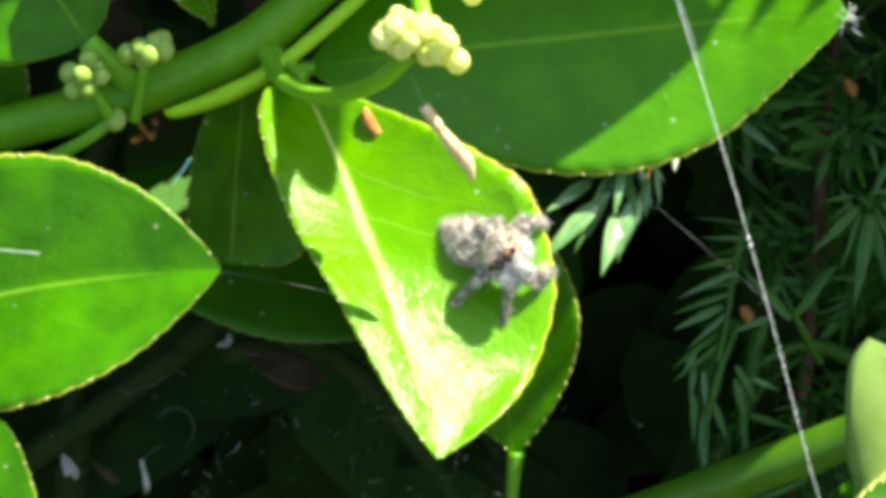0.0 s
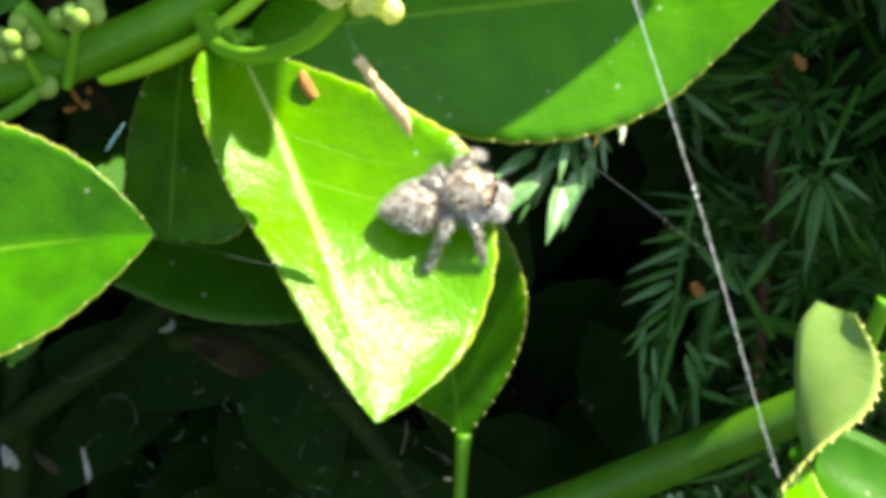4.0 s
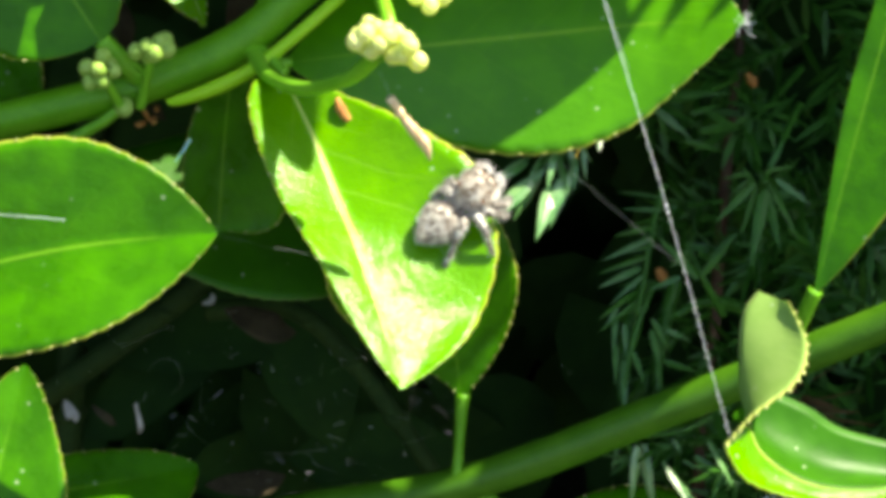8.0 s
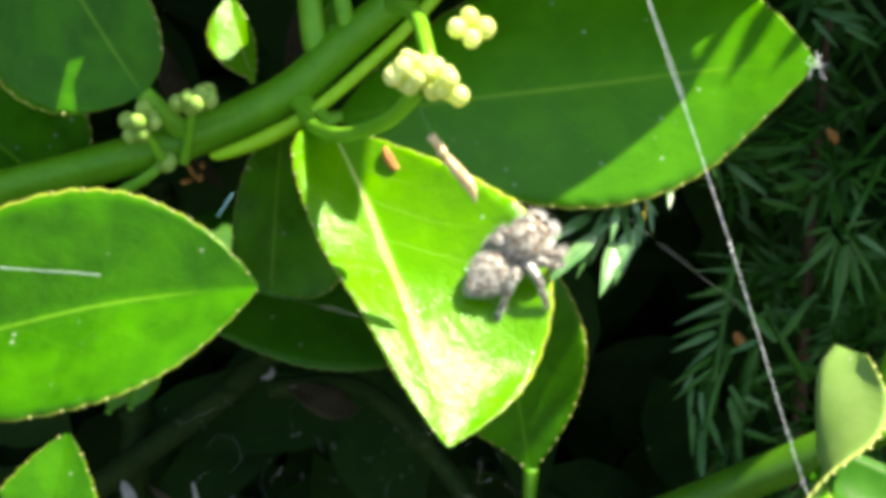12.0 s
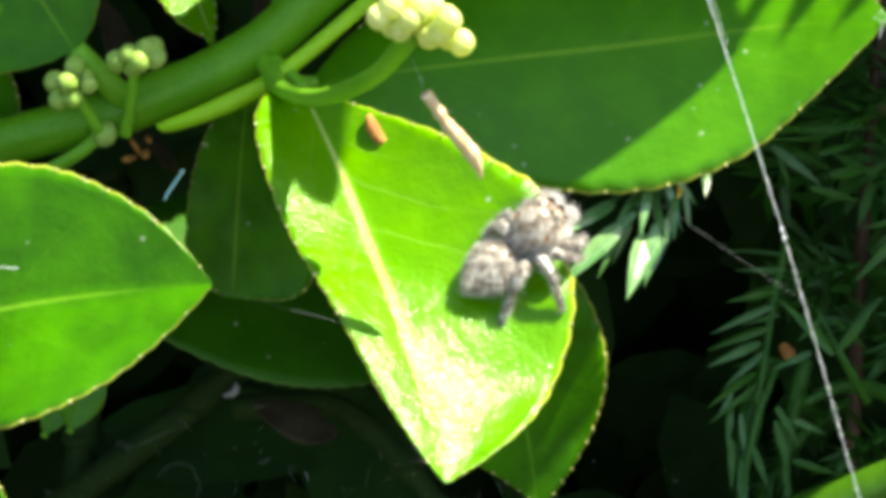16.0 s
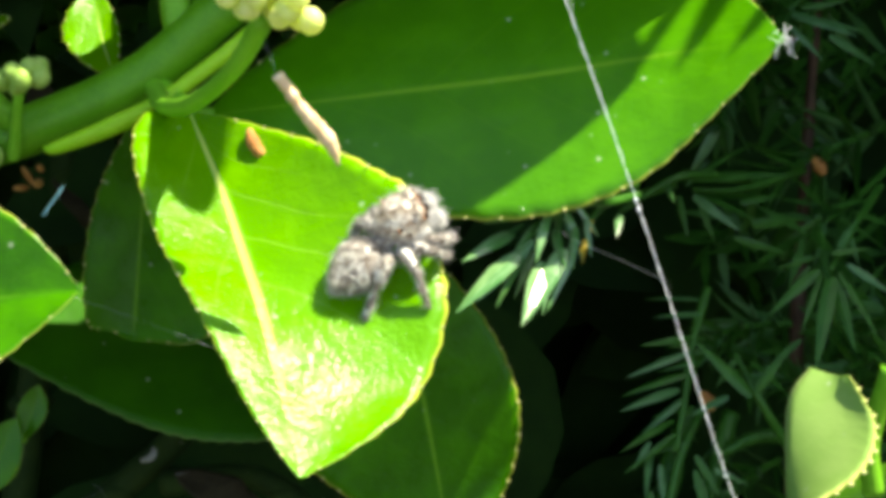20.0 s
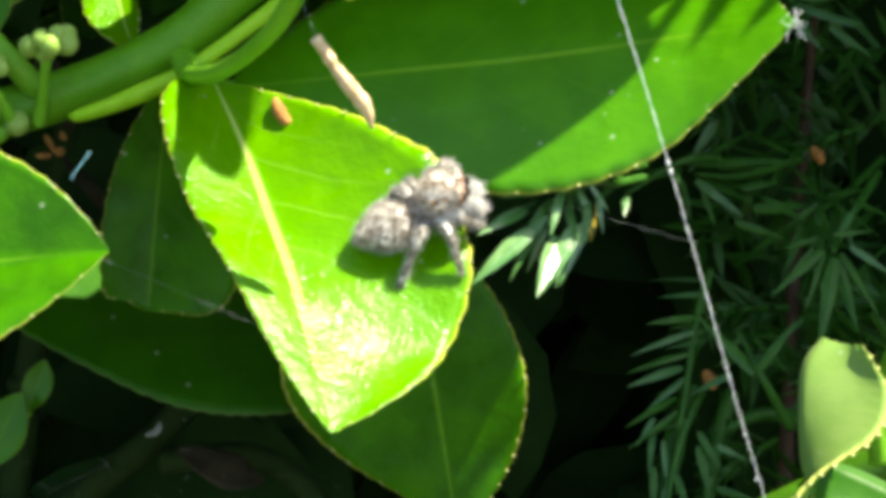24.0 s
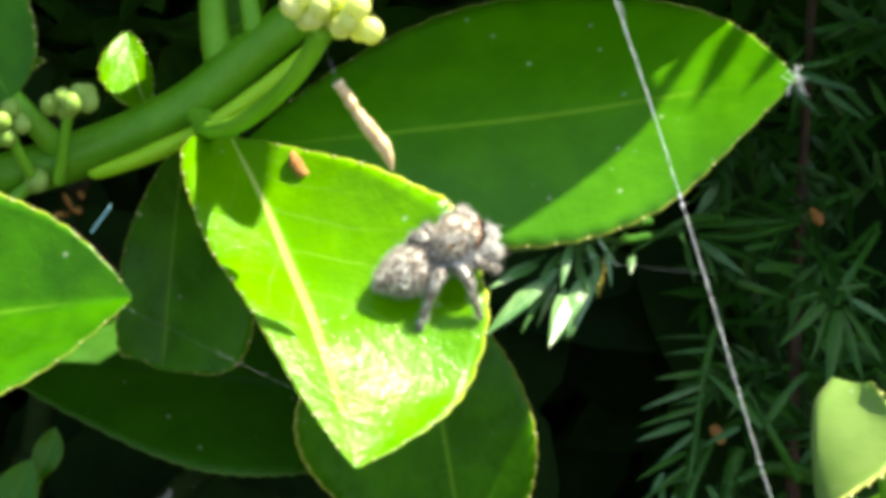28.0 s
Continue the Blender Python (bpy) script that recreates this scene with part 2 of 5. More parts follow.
def fur_material(name, tones, scale, bands=False, chevrons=False):
    m, nodes, links, bsdf = material(name)
    geo = nodes.new("ShaderNodeTexCoord").outputs["Object"]
    vor = nodes.new("ShaderNodeTexVoronoi")
    vor.inputs["Scale"].default_value = scale
    links.new(geo, vor.inputs["Vector"])
    n1 = noise_node(nodes, links, scale * 0.35, 3, geo)
    sep = nodes.new("ShaderNodeSeparateColor")
    links.new(vor.outputs["Color"], sep.inputs[0])
    col = mix_node(nodes, links, ramp(nodes, links, sep.outputs[0], 0.25, 0.75), tones[0], tones[1])
    col = mix_node(nodes, links, math_node(nodes, links, 'MULTIPLY', ramp(nodes, links, n1, 0.48, 0.66), 0.6), col, tones[2])
    col = mix_node(nodes, links, math_node(nodes, links, 'MULTIPLY', ramp(nodes, links, sep.outputs[1], 0.74, 0.80), 0.8), col, tones[2])
    if bands:
        wave = nodes.new("ShaderNodeTexWave")
        wave.bands_direction = 'Z'
        wave.inputs["Scale"].default_value, wave.inputs["Distortion"].default_value = 330, 2.5
        wave.inputs["Detail Scale"].default_value = 800
        links.new(geo, wave.inputs["Vector"])
        col = mix_node(nodes, links, math_node(nodes, links, 'MULTIPLY', ramp(nodes, links, wave.outputs["Fac"], 0.45, 0.75), 0.6), col, tones[2])
    if chevrons:
        # dark V-marks down the back, broken up by the fur
        sep2 = nodes.new("ShaderNodeSeparateXYZ")
        links.new(geo, sep2.inputs[0])
        away = math_node(nodes, links, 'ABSOLUTE', sep2.outputs[1])
        run = math_node(nodes, links, 'MULTIPLY_ADD', away, 0.7, sep2.outputs[0])
        wob = math_node(nodes, links, 'MULTIPLY_ADD', n1, 0.5, math_node(nodes, links, 'MULTIPLY', run, 720))
        near = math_node(nodes, links, 'ABSOLUTE', math_node(nodes, links, 'SUBTRACT', math_node(nodes, links, 'FRACT', wob), 0.5))
        mark = math_node(nodes, links, 'MULTIPLY', ramp(nodes, links, near, 0.26, 0.40), ramp(nodes, links, away, 0.0002, 0.0006))
        col = mix_node(nodes, links, math_node(nodes, links, 'MULTIPLY', mark, 0.6), col, tones[2])
    links.new(col, bsdf.inputs["Base Color"])
    bsdf.inputs["Roughness"].default_value = 0.75
    links.new(bump_node(nodes, links, vor.outputs["Distance"], 0.8, 0.0002), bsdf.inputs["Normal"])
    return m


FUR = fur_material("spider_fur", ((0.40, 0.36, 0.32), (0.66, 0.61, 0.56), (0.20, 0.155, 0.12)), 2600)
FUR_BELLY = fur_material("spider_belly_fur", ((0.54, 0.49, 0.445), (0.84, 0.80, 0.75), (0.27, 0.21, 0.165)), 2400, chevrons=True)
FUR_HEAD = fur_material("spider_head_fur", ((0.52, 0.455, 0.39), (0.82, 0.76, 0.70), (0.28, 0.185, 0.115)), 2400)
FUR_LEG = fur_material("spider_leg_fur", ((0.48, 0.445, 0.41), (0.72, 0.69, 0.66), (0.15, 0.12, 0.10)), 1800, True)
BRISTLE = plain_material("pale_bristle", (0.58, 0.57, 0.55), (0.74, 0.73, 0.72), 2500, 0.7, 0.4)
WHITE_FUR = plain_material("white_fur", (0.50, 0.49, 0.48), (0.66, 0.65, 0.64), 2500, 0.8, 0.6)
EYE = plain_material("eye_dark", (0.012, 0.008, 0.006), (0.03, 0.014, 0.008), 500, 0.08, 0.0, gloss=0.6)
ORANGE = plain_material("eye_ring_orange", (0.34, 0.15, 0.07), (0.46, 0.24, 0.13), 1500, 0.7)

# ---- builders ----


def link_mesh(name, me, mat, parent=None):
    me.materials.append(mat)
    ob = new(name, me)
    ob.parent = parent
    return ob


def root_of(ob):
    while ob.parent:
        ob = ob.parent
    return ob


def part(name, bm, mat, parent, label="", smooth=True):
    """Links a bmesh, in world coordinates, as one mesh under a thing or under a part of it."""
    bmesh.ops.transform(bm, matrix=root_of(parent).matrix_world.inverted(), verts=bm.verts)
    me = bpy.data.meshes.new(name)
    for f in bm.faces:
        f.smooth = smooth
    bm.to_mesh(me)
    bm.free()
    ob = link_mesh(name, me, mat, parent)
    if label:
        tagged(ob, label)
    return ob


def thing(name, at, label, category, group="", kind=""):
    ob = new(name)
    ob.location = at
    ob.matrix_world = Matrix.Translation(at)
    return tagged(ob, label, category, group, kind)


def curve_points(points, n):
    """A smooth line through the points."""
    pts = [Vector(p) for p in points]
    pts = [pts[0] * 2 - pts[1]] + pts + [pts[-1] * 2 - pts[-2]]
    out = []
    spans = len(pts) - 3
    for i in range(n + 1):
        u = min(i / n * spans, spans - 1e-6)
        k = int(u)
        u -= k
        a, b, c, d = pts[k:k + 4]
        out.append(0.5 * ((2 * b) + (c - a) * u + (2 * a - 5 * b + 4 * c - d) * u * u + (3 * b - a - 3 * c + d) * u ** 3))
    return out


def tube(points, radii, n=24, sides=10, wobble=0.0, seed=0):
    """A round, tapering tube through points of the plant's frame; radii in millimetres."""
    rng = random.Random(seed)
    line = [spot(*p) for p in curve_points(points, n)]
    bm = bmesh.new()
    rings = []
    ref = None
    for i, p in enumerate(line):
        t = (line[min(i + 1, n)] - line[max(i - 1, 0)]).normalized()
        ref = (t.orthogonal() if ref is None else ref - t * ref.dot(t)).normalized()
        other = t.cross(ref)
        u = i / n * (len(radii) - 1)
        k = min(int(u), len(radii) - 2)
        r = (radii[k] + (radii[k + 1] - radii[k]) * (u - k)) * MM
        r *= 1 + wobble * rng.uniform(-1, 1)
        rings.append([bm.verts.new(p + (ref * math.cos(a) + other * math.sin(a)) * r) for a in (2 * math.pi * j / sides for j in range(sides))])
    for a, b in zip(rings, rings[1:]):
        for j in range(sides):
            bm.faces.new((a[j], a[(j + 1) % sides], b[(j + 1) % sides], b[j]))
    bm.faces.new(rings[0][::-1])
    bm.faces.new(rings[-1])
    return bm


def bead(bm, centre, r, squash=(1, 1, 1), sub=2):
    got = bmesh.ops.create_icosphere(bm, subdivisions=sub, radius=r)
    bmesh.ops.scale(bm, vec=squash, verts=got["verts"])
    bmesh.ops.translate(bm, vec=centre, verts=got["verts"])
    return got["verts"]


def profile(s, peak, sharp):
    a = math.log(0.5) / math.log(peak)
    return math.sin(math.pi * s ** a) ** sharp


def between(values, s):
    u = s * (len(values) - 1)
    k = min(int(u), len(values) - 2)
    u -= k
    return values[k] + (values[k + 1] - values[k]) * u * u * (3 - 2 * u)


def blade_meshes(mid, face, widths, folds, peak=0.45, sharp=0.85, teeth=20, sag=(0.0, 0.0), wave=0.25, twist=0.0, thick=0.28, nu=120, nv=9, seed=1, peaks=None):
    """A leaf blade on a curved midrib. mid: points of the midrib, base to tip; face: the way its upper side looks;
    widths and folds: half width (mm) and lift towards the face (degrees) of its two halves; sag: bow of each half."""
    rng = random.Random(seed)
    ph = rng.uniform(0, 6)
    line = curve_points(mid, nu)
    face = Vector(face).normalized()
    bm, tips = bmesh.new(), bmesh.new()
    layer = bm.loops.layers.uv.new("UVMap")
    top, low, uvs = [], [], []
    peaks = peaks or (peak, peak)
    for i, p in enumerate(line):
        s = i / nu
        t = (line[min(i + 1, nu)] - line[max(i - 1, 0)]).normalized()
        f = (face - t * face.dot(t)).normalized()
        if twist:
            f = (Matrix.Rotation(radians(twist) * s, 3, t) @ f).normalized()
        side = f.cross(t).normalized()
        row = []
        for j in range(-nv, nv + 1):
            v = j / nv
            h = 1 if v >= 0 else 0
            w = widths[h] * profile(min(max(s, 0.004), 0.996), peaks[h], sharp)
            saw = (s * teeth + 0.3 * h) % 1.0
            tooth = (0.5 - abs(saw - 0.45)) * 0.45 * min(1, w / 3)
            d = abs(v) * w + (tooth * max(0, (abs(v) - 0.75) / 0.25) if teeth else 0)
            fold = radians(folds[h] if isinstance(folds[h], (int, float)) else between(folds[h], s))
            lift = math.sin(fold) * d - sag[h] * v * v * min(1.0, w / max(widths[h], 0.1)) * widths[h]
            lift += wave * math.sin(s * 13 + ph + 2 * h) * v * v * min(1, w / 4)
            row.append(p + side * math.copysign(math.cos(fold) * d, v) + f * lift)
        top.append([bm.verts.new(spot(*q)) for q in row])
        low.append([bm.verts.new(spot(*(q - f * thick * (1 - 0.6 * abs(j - nv) / nv)))) for j, q in enumerate(row)])
        if teeth:
            for h, q in ((0, row[0]), (1, row[-1])):
                now = (s * teeth + 0.3 * h) % 1.0
                nxt = ((i + 1) / nu * teeth + 0.3 * h) % 1.0
                if nxt < now and 0.05 < s < 0.99:
                    bead(tips, spot(*(q + f * 0.05)), rng.uniform(0.08, 0.15) * MM, (1.1, 1, 1), 1)
    m = 2 * nv
    for i in range(nu):
        for j in range(m):
            quad = ((i, j), (i, j + 1), (i + 1, j + 1), (i + 1, j))
            for sheet, order in ((top, quad[::-1]), (low, quad)):
                fc = bm.faces.new([sheet[a][b] for a, b in order])
                for lp, (a, b) in zip(fc.loops, order):
                    lp[layer].uv = (b / m, a / nu)
        for j in (0, m):
            order = ((top, i), (low, i), (low, i + 1), (top, i + 1))
            fc = bm.faces.new([sh[a][j] for sh, a in (order[::-1] if j else order)])
            for lp in fc.loops:
                lp[layer].uv = (j / m, i / nu)
    bm.normal_update()
    return bm, tips


def leaf(parent, mid, face, widths, folds, mat, label="", rib=0.26, petiole=None, petiole_r=(0.8, 0.7), rib_to=9, petiole_mat=None, **kw):
    """One leaf: blade, with midrib, margin teeth and petiole as its pieces."""
    bm, tips = blade_meshes(mid, face, widths, folds, **kw)
    blade = part("leaf", bm, mat, parent, label)
    if len(tips.verts) and mat is not DARK_LEAF:
        part("margin_tooth", tips, TOOTH, blade, "tiny pale yellow teeth along the margin")
    else:
        tips.free()
    if rib:
        under = Vector(face).normalized() * -0.55
        pts = [Vector(p) + under for p in curve_points(mid, 12)[:rib_to]]
        part("midrib", tube(pts, (rib * 1.5, rib, rib * 0.1), 30, 8), STALK, blade)
    if petiole:
        part("petiole", tube(petiole, petiole_r, 20, 10), petiole_mat or STALK, blade)
    return blade


def loft_leaf(parent, front, back, mat, label, bow=0.6, thick=0.3, nu=90, nv=10, teeth=22, seed=4, name="leaf"):
    """A curled leaf, spanned between its toothed front margin and the line where it turns away."""
    rng = random.Random(seed)
    a, b = curve_points(front, nu), curve_points(back, nu)
    bm, tips = bmesh.new(), bmesh.new()
    layer = bm.loops.layers.uv.new("UVMap")
    top, low = [], []
    for i in range(nu + 1):
        t = (a[min(i + 1, nu)] - a[max(i - 1, 0)]).normalized()
        across = b[i] - a[i]
        n = t.cross(across).normalized()
        saw = (i / nu * teeth) % 1.0
        row = []
        for j in range(nv + 1):
            v = j / nv
            row.append(a[i] - across.normalized() * (saw - 0.5) * 0.24 * (1 - v) ** 3 + across * v + n * bow * math.sin(math.pi * v))
        top.append([bm.verts.new(spot(*q)) for q in row])
        low.append([bm.verts.new(spot(*(q - n * thick))) for q in row])
        if ((i + 1) / nu * teeth) % 1.0 < saw:
            bead(tips, spot(*row[0]), rng.uniform(0.12, 0.22) * MM, (1, 1, 1), 1)
    for i in range(nu):
        for j in range(nv):
            quad = ((i, j), (i, j + 1), (i + 1, j + 1), (i + 1, j))
            for sheet, order in ((top, quad[::-1]), (low, quad)):
                fc = bm.faces.new([sheet[p][q] for p, q in order])
                for lp, (p, q) in zip(fc.loops, order):
                    lp[layer].uv = (0.5 * q / nv, p / nu)
        for j in (0, nv):
            order = ((top, i), (low, i), (low, i + 1), (top, i + 1))
            fc = bm.faces.new([sh[p][j] for sh, p in (order[::-1] if j else order)])
            for lp in fc.loops:
                lp[layer].uv = (0.5 * j / nv, i / nu)
    blade = part(name, bm, mat, parent, label)
    if name == "leaf":
        part("margin_tooth", tips, TOOTH, blade, "pale yellow teeth along the curled margin")
    else:
        tips.free()
    return blade


# ---- ground and hedge behind ----


def ground():
    bm = bmesh.new()
    bmesh.ops.create_circle(bm, cap_ends=True, segments=64, radius=400)
    me = bpy.data.meshes.new("ground")
    bm.to_mesh(me)
    bm.free()
    ob = link_mesh("ground", me, SOIL)
    tagged(ob, "bare brown garden soil under the hedge", "soil", kind="structure")


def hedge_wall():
    """The dense heart of the hedge, a lumpy wall behind the leaves; its near-black colour holds the shade."""
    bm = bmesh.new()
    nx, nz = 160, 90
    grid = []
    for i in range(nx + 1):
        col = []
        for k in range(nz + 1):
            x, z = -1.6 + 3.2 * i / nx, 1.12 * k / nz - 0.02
            # foot and sides, out of view, step forward to block sky light
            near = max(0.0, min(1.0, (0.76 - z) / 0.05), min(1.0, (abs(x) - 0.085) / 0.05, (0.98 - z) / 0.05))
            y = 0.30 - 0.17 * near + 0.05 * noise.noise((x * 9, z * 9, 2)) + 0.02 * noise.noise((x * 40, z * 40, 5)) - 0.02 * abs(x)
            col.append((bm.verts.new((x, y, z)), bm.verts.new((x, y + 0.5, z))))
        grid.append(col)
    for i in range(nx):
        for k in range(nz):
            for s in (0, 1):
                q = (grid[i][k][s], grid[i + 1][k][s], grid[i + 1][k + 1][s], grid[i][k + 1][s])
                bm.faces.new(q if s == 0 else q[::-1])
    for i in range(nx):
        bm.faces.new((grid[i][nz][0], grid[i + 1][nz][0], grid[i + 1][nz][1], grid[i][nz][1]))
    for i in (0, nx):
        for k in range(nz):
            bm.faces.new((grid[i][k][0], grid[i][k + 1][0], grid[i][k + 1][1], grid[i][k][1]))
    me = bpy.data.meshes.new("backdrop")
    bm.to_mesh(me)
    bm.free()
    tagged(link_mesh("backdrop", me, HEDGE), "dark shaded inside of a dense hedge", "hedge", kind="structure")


def leaf_stuff(name, places, mat, label, seed):
    """Many small loose leaves in one mesh. places: (middle, along, face, length, width) in the plant's frame."""
    verts, faces, uv = [], [], []
    for c, t, f, ln, w in places:
        c, t, f = Vector(c), Vector(t).normalized(), Vector(f)
        f = (f - t * f.dot(t)).normalized()
        s = f.cross(t)
        k = len(verts)
        rows = ((-0.5, 0.0, 0), (-0.3, 0.36, -0.03), (-0.05, 0.5, 0.02), (0.2, 0.42, 0.02), (0.38, 0.22, -0.03), (0.5, 0.0, -0.10))
        for a, b, h in rows:
            for sg in (-1, 0, 1):
                verts.append(spot(*(c + t * a * ln + s * sg * b * w + f * (h * ln + (0.14 * w * b * 2 if sg else 0)))))
                uv.append((0.5 + 0.5 * sg * (1 if b else 0), a + 0.5))
        for r in range(5):
            for j in (0, 1):
                q = (k + r * 3 + j, k + r * 3 + j + 1, k + r * 3 + j + 4, k + r * 3 + j + 3)
                faces.append(q)
    me = bpy.data.meshes.new(name)
    me.from_pydata(verts, [], faces)
    lay = me.uv_layers.new(name="UVMap")
    for lp in me.loops:
        lay.data[lp.index].uv = uv[lp.vertex_index]
    me.shade_smooth()
    ob = link_mesh(name, me, mat)
    return tagged(ob, label, "leaves", kind="stuff")


# gaps left in the added leaves overhead to let sun in: across, deep, radius
HOLES = ((-3.5, 174.5, 7.0), (-15.5, 166, 9.5), (90, 147, 10))


def canopy():
    """Unseen leaves added overhead, which keep the inside of the hedge in shade."""
    rng = random.Random(11)
    places = []

    def front(x):
        """How far forward the leaves overhang."""
        if x < -20:
            return 134
        if x < 5:
            return 137.8
        if x < 26:
            return 147
        if x < 38:
            return 156 + (x - 32.6) * 0.5
        if x < 52:
            return 164
        if x < 70:
            return 161
        return 139
    for layer in range(4):
        for gx in range(-34, 40):
            for gz in range(0, 33):
                x = gx * 7 + rng.uniform(-3, 3)
                z = front(x) + 9 + gz * 7 + rng.uniform(-2, 2)
                y = -46 - layer * 5 + rng.uniform(-2, 2) - 0.04 * abs(x)
                if any(math.hypot(x - hx + 0.675 * (y + 46), z - hz - 0.48 * (y + 46)) < r for hx, hz, r in HOLES):
                    continue
                a = rng.uniform(0, 6.28)
                places.append(((x, y, z), (math.cos(a), rng.uniform(-0.2, 0.2), math.sin(a)), (rng.uniform(-0.3, 0.3), -1, rng.uniform(-0.4, 0.1)), rng.uniform(14, 19), rng.uniform(9, 12)))
    # narrow unseen leaves added high up, whose shadows fall as soft fingers
    for c, t, ln, w in (((75.7, -100, 134.7), (0.05, 0, 1), 9, 1.7), ((79.3, -100, 135.0), (-0.06, 0, 1), 10, 2.3), ((84.6, -100, 131.6), (0.4, 0, 0.9), 5.5, 2.2)):
        places.append((c, t, (0, -1, 0), ln, w))
    leaf_stuff("hedge_leaves", places, CANOPY, "unseen green leaves added overhead to shade the hedge", 3)


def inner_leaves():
    """Leaves deep in the hedge, with the shade there put into their colour."""
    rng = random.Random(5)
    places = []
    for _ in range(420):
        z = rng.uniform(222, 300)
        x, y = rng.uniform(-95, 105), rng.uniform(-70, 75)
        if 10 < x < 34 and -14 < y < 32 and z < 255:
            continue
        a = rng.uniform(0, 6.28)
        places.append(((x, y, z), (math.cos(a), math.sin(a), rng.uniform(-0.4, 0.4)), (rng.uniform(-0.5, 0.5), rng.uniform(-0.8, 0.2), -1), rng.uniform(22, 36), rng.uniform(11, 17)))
    leaf_stuff("inner_leaves", places, DEEP, "leaves deep inside the hedge, shade put into their dark green", 5)


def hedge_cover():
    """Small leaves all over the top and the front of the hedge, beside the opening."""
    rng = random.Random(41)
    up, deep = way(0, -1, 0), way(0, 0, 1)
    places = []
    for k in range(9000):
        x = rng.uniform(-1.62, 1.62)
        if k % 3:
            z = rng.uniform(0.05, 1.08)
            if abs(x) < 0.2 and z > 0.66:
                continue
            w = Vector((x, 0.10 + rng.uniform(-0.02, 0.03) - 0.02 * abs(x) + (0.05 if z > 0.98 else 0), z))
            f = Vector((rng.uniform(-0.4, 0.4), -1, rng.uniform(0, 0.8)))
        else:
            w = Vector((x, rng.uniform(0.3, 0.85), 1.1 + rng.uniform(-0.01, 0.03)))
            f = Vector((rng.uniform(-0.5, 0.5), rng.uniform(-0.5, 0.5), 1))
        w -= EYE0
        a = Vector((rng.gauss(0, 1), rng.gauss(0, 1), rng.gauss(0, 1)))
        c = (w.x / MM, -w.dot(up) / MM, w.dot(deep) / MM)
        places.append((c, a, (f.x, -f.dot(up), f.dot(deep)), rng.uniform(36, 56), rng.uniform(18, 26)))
    leaf_stuff("hedge_leaves", places, DARK_LEAF, "glossy green leaves covering the clipped hedge", 8)


ground()
hedge_wall()
hedge_cover()
canopy()
inner_leaves()

# ---- the broad-leaved shrub ----
shrub = thing("evergreen_shrub", spot(-15, 60, 165), "glossy evergreen shrub with toothed leaves and pale green buds", "shrub")

# stems
part("main_stem", tube([(-62, -6, 160), (-40, -11.5, 162), (-30, -14.5, 163), (-21, -18.4, 163), (-14.8, -23.6, 163), (-8, -29.5, 163), (-2, -36, 164)], (1.9, 2.1, 2.2, 2.2, 2.1, 1.9, 1.6), 60, 16, 0.01), STEM, shrub, "thick smooth green main stem")
part("side_stem", tube([(-28.2, -12.4, 161), (-27.0, -12.2, 160.6), (-21.9, -14.0, 160.3), (-17.2, -16.9, 161.2), (-9.4, -24.0, 163), (-3, -31, 164)], (0.12, 0.6, 0.85, 0.7, 0.7, 0.7), 48, 12), LIME, shrub, "slender side shoot under the main stem, sunlight put into its lime colour")
part("leaf_stalk", tube([(-16.6, -21.4, 163.4), (-17.6, -25, 162.8), (-18.0, -31, 163), (-17, -40, 164)], (1.5, 1.35, 1.25, 1.2), 24, 12), STALK, shrub, "short green leaf stalk rising from the main stem")
part("leaf_stalk", tube([(-13.8, -24.2, 162.8), (-14.3, -27, 161.8), (-14.6, -31, 161.6), (-13, -40, 162)], (1.0, 0.9, 0.85, 0.8), 24, 12), STALK, shrub, "short green leaf stalk rising from the main stem")
part("lower_stem", tube([(-60, 56, 214), (-22.7, 40.3, 203), (4.4, 33.5, 192), (29.2, 22.7, 182), (52.1, 11.9, 172), (80, -2, 162)], (2.3, 2.35, 2.4, 2.3, 2.2, 2.0), 60, 16, 0.015), STEM_LOW, shrub, "straight green lower stem crossing the hedge")

# leaves
leaf(shrub, [(-15.5, -15.0, 160), (-11.8, -7.4, 155.5), (-9.2, -1.0, 152), (-6.8, 4.7, 148.1), (-4.41, 11.52, 144.5), (-2.84, 16.68, 142.0)],
              (-0.08, -0.51, -0.85), (7.2, 14.8), (36, (8, 7, 0, -18, -31, -27)), YOUNG, "bright sunlit toothed leaf folded along its pale midrib",
              peaks=(0.24, 0.57), sharp=0.8, teeth=20, sag=(0.05, -0.20), rib_to=7, petiole=[(-20.5, -19, 163), (-18, -17.5, 162), (-15.5, -15, 160.2)])
leaf(shrub, [(-16, -17.0, 169), (-2, -19.0, 171), (12, -20.5, 171.5), (24.5, -21.6, 169.5), (34.5, -21.6, 165.6)],
              (0.05, -0.30, -0.95), (14.0, 15.2), (0, 0), FRESH, "large green leaf half in shade, half sunlit",
              peak=0.50, sharp=0.85, teeth=18, rib=0.17, sag=(0.05, 0.04), petiole=[(-21, -17, 165), (-18.5, -16.8, 167.5), (-15.5, -17, 169)])
leaf(shrub, [(-68, 8, 153), (-52, 6.5, 152), (-38, 3.6, 151), (-29, 2.4, 150.4), (-21.5, 1.8, 149.9)],
              (0.0, -0.22, -0.97), (11.2, 11.7), (20, 20), MATURE, "broad sunlit green leaf with yellow toothed margin",
              peak=0.46, sharp=0.8, teeth=18, rib=0.17, sag=(0.0, 0.03))
